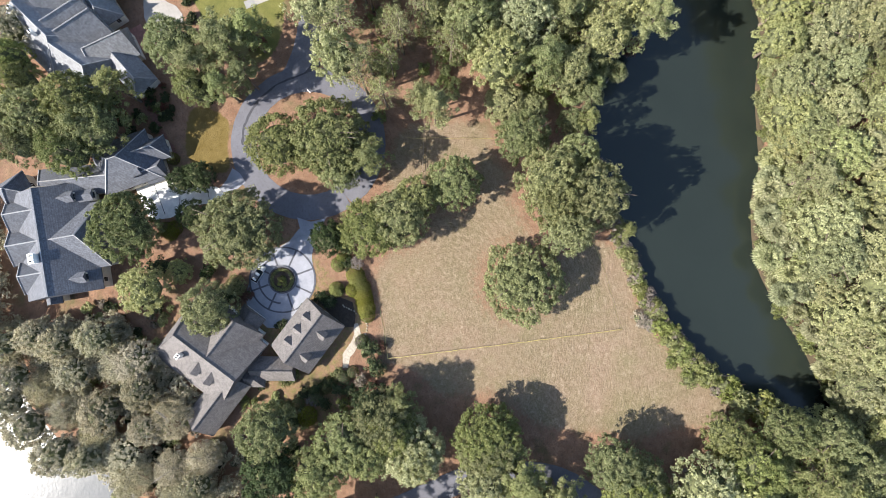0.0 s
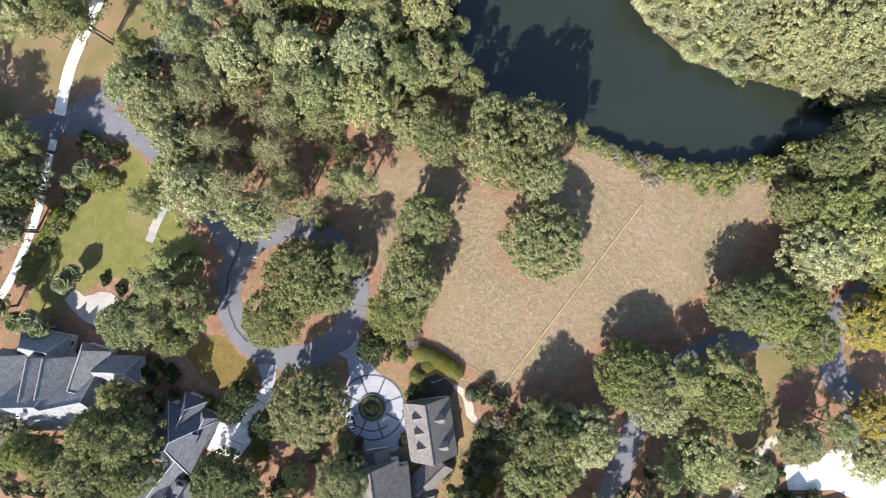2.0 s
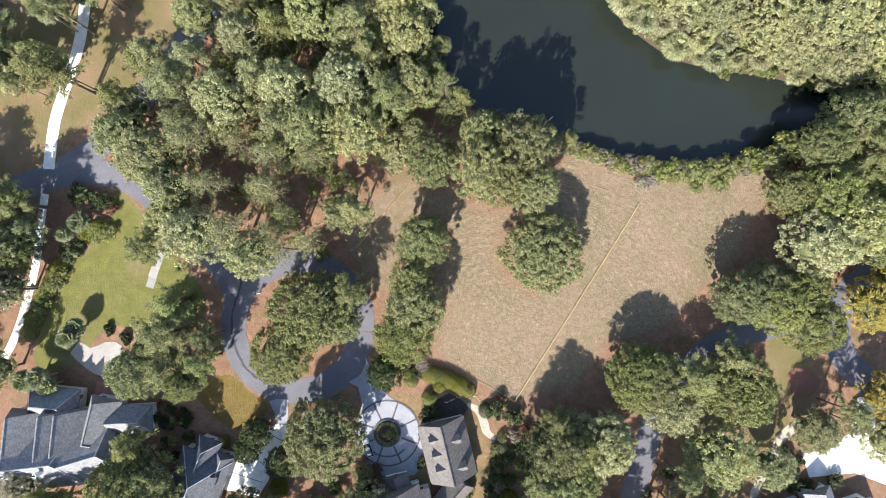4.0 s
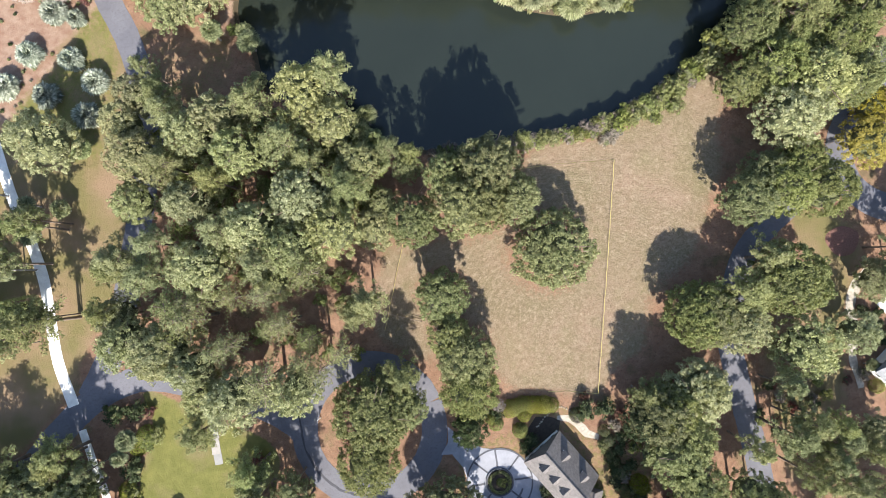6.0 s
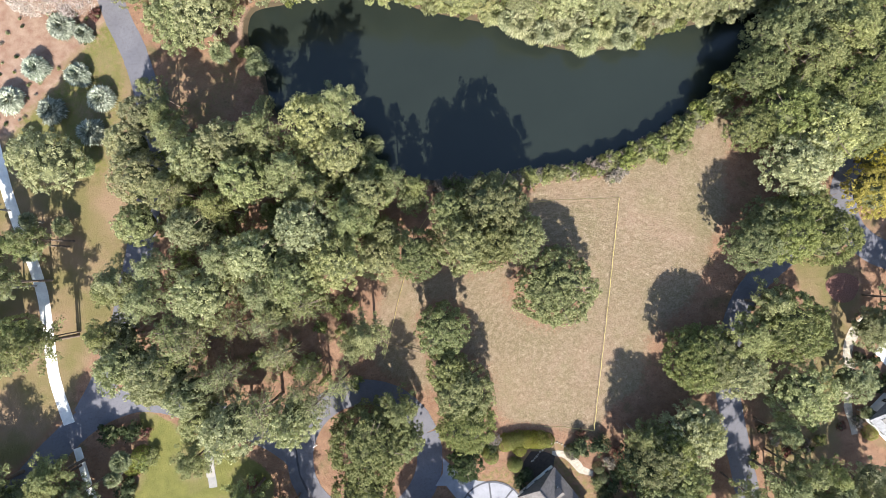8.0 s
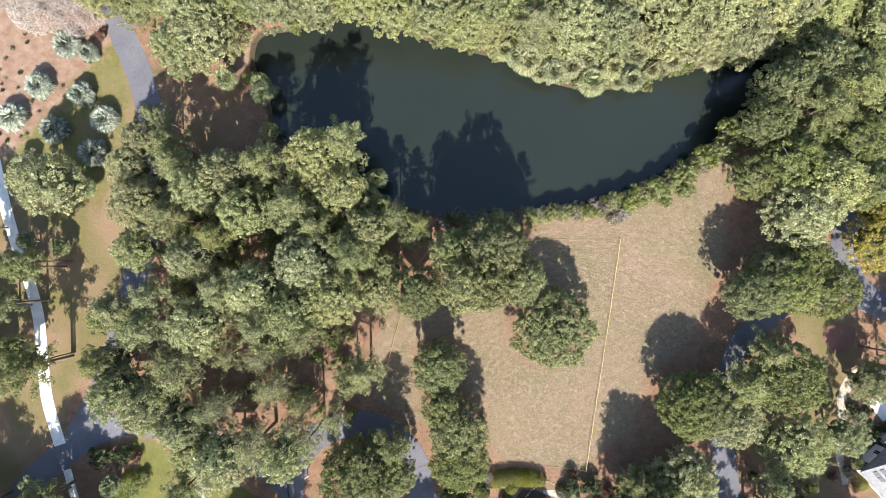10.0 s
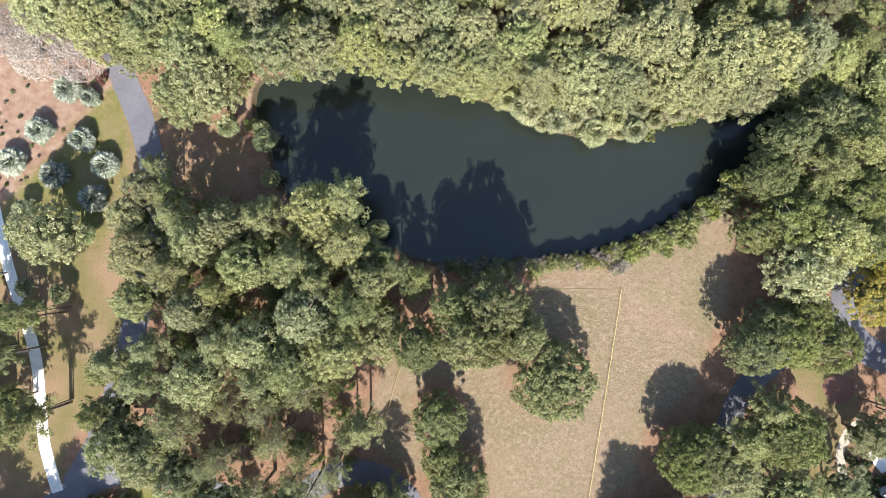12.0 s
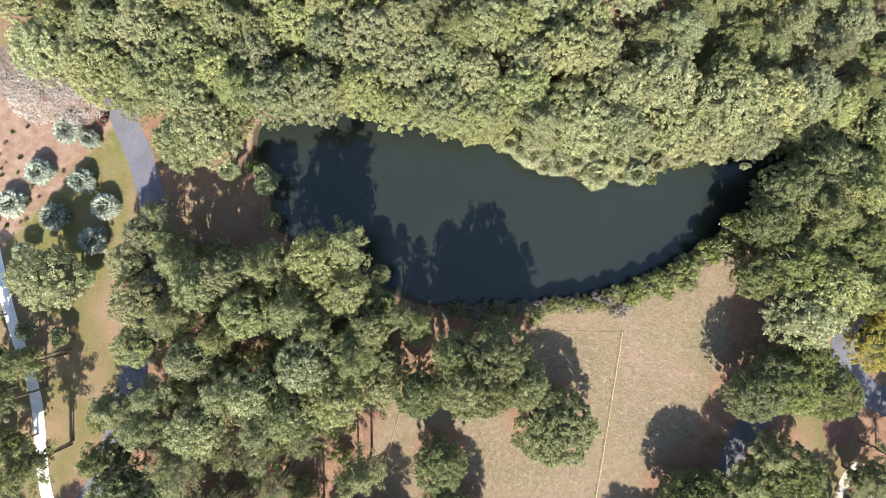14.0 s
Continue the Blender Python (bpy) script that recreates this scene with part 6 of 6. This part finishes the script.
def rope(pts, name="boundary_tape", step=7.0):
    """Stakes with a sagging tape strung between them."""
    thing = new(name)
    tagged(thing, "yellow boundary tape strung on low wooden stakes", "boundary tape")
    thing.matrix_basis = pose(*pts[0], 0)
    o = Vector((*pts[0], 0))
    for a, b in zip(pts, pts[1:]):
        a, b = Vector((*a, 0)) - o, Vector((*b, 0)) - o
        n = max(1, round((b - a).length / step))
        side = (b - a).normalized().cross(Vector((0, 0, 1)))
        vs, fs = [], []
        for k in range(n):
            p = a.lerp(b, k / n)
            bm = bmesh.new()
            box(bm, p.x - 0.035, p.y - 0.035, 0, p.x + 0.035, p.y + 0.035, 0.95)
            part("stake", bm, M["wood"], thing)
        for k in range(n * 4 + 1):
            t = k / (n * 4)
            p = a.lerp(b, t) + Vector((0, 0, 0.8 - 0.14 * math.sin(math.pi * (k % 4) / 4)))
            p += side * 0.06 * math.sin(k * 1.7)
            for s, z in ((-0.055, 0.04), (0.055, -0.04)):
                vs.append(p + side * s + Vector((0, 0, z)))
            if k:
                fs.append((2 * k - 2, 2 * k - 1, 2 * k + 1, 2 * k))
        part("tape", mesh_of("tape", vs, fs, M["rope"]), None, thing, "yellow plastic tape")


rope([(32.8, 37.9), (27.6, 11.0), (21.4, -20.0)])
rope([(32.8, 37.9), (18.2, 38.6), (2.0, 38.2), (-15.1, 38.0), (-19.7, 32.4), (-24.8, 17.0), (-29.8, 1.6)])
rope([(21.4, -20.0), (14.3, -18.5), (9.0, -18.0)])


def rail_fence(pts):
    thing = new("rail_fence")
    tagged(thing, "weathered low timber rail fence at the wood's edge", "fence")
    thing.matrix_basis = pose(*pts[0], 0)
    o = Vector((*pts[0], 0))
    for a, b in zip(pts, pts[1:]):
        a, b = Vector((*a, 0)) - o, Vector((*b, 0)) - o
        n = max(1, round((b - a).length / 2.6))
        for k in range(n + 1):
            p = a.lerp(b, k / n)
            vs, fs = [], []
            tube(vs, fs, [(p.x, p.y, 0), (p.x, p.y, 1.1)], [0.09, 0.08], 6)
            part("post", mesh_of("post", vs, fs, M["wood"]), None, thing)
        for z in (0.5, 0.95):
            vs, fs = [], []
            tube(vs, fs, [a + Vector((0, 0, z)), b + Vector((0, 0, z + 0.03))], [0.07, 0.07], 6)
            part("rail", mesh_of("rail", vs, fs, M["wood"]), None, thing)


rail_fence([(-32.6, 7.4), (-27, 5.2), (-20.5, 2.8)])


def sign_post(x, y, turn):
    thing = new("sign_post")
    tagged(thing, "pale wooden post with a small hanging board", "sign post")
    thing.matrix_basis = pose(x, y, 0, 0, 0, turn)
    bm = bmesh.new()
    box(bm, -0.09, -0.09, 0, 0.09, 0.09, 2.3)
    part("post", bm, M["white_paint"], thing)
    bm = bmesh.new()
    box(bm, 0.09, -0.05, 1.95, 0.95, 0.05, 2.08)
    part("arm", bm, M["white_paint"], thing)
    bm = bmesh.new()
    box(bm, 0.2, -0.03, 1.3, 0.9, 0.03, 1.85)
    part("board", bm, M["wood"], thing)


def rim_of_stones(name, pts, label, size=0.45, mat="stone"):
    """A row of edging stones, each its own piece."""
    thing = new(name)
    tagged(thing, label, "edging")
    line = spline(pts, 0.62)
    thing.matrix_basis = pose(*line[0], 0)
    bm = bmesh.new()
    bmesh.ops.create_icosphere(bm, subdivisions=1, radius=0.5)
    me = bpy.data.meshes.new("stone")
    bm.to_mesh(me)
    bm.free()
    me.materials.append(M[mat])
    for p in line:
        ob = new("stone", me)
        ob.parent = thing
        s = size * pick.uniform(0.7, 1.3)
        ob.matrix_basis = pose(p[0] - line[0][0] + pick.uniform(-0.1, 0.1), p[1] - line[0][1] + pick.uniform(-0.1, 0.1), s * 0.2, 0, 0, pick.uniform(0, 180)) @ Matrix.Diagonal((s * 1.3, s, s * 0.8, 1))


road([(92.9, 2.2), (89.4, -0.7), (87.0, -5.7), (87.4, -11.3), (85.9, -17.7), (87.0, -26.1)], [3.2, 2.4, 2.0, 1.4], 0.045, "pale gravel garden walk beside the eastern drive", "stone", "pavement", "garden walk", 0.1)
sign_post(-48.5, -18.2, 30)
rim_of_stones("stone_edging", [(5.4, -26.6), (8.7, -23.6), (12.1, -22.4), (15.2, -24.8)], "pale stones edging the dark garden bed")
rim_of_stones("stone_edging", [(-1.0, -75.5), (3.0, -73.0), (7.0, -71.5), (11.2, -70.2), (16.0, -67.5)], "pale stones along the terrace wall", 0.9)
road([(20.4, -30.8), (17.6, -29.6), (15.6, -27.0), (13.4, -25.4), (10.6, -25.0)], [1.2, 2.2, 1.9, 1.0], 0.05, "cream gravel garden walk beside the wing", "stone", "pavement", "garden walk", 0.08)
road([(-44, -55.5), (-52, -57), (-60, -58.5), (-68, -57)], 2.0, 0.04, "red mulch strip between the gardens", "red_mulch", "planting_strip", "planting bed", 0.3, 0.05)
road([(-47, -68.5), (-49, -74), (-52, -82)], [3.5, 4, 3], 0.045, "red mulch strip beside the slate-grey house", "red_mulch", "planting_strip", "planting bed", 0.3, 0.05)
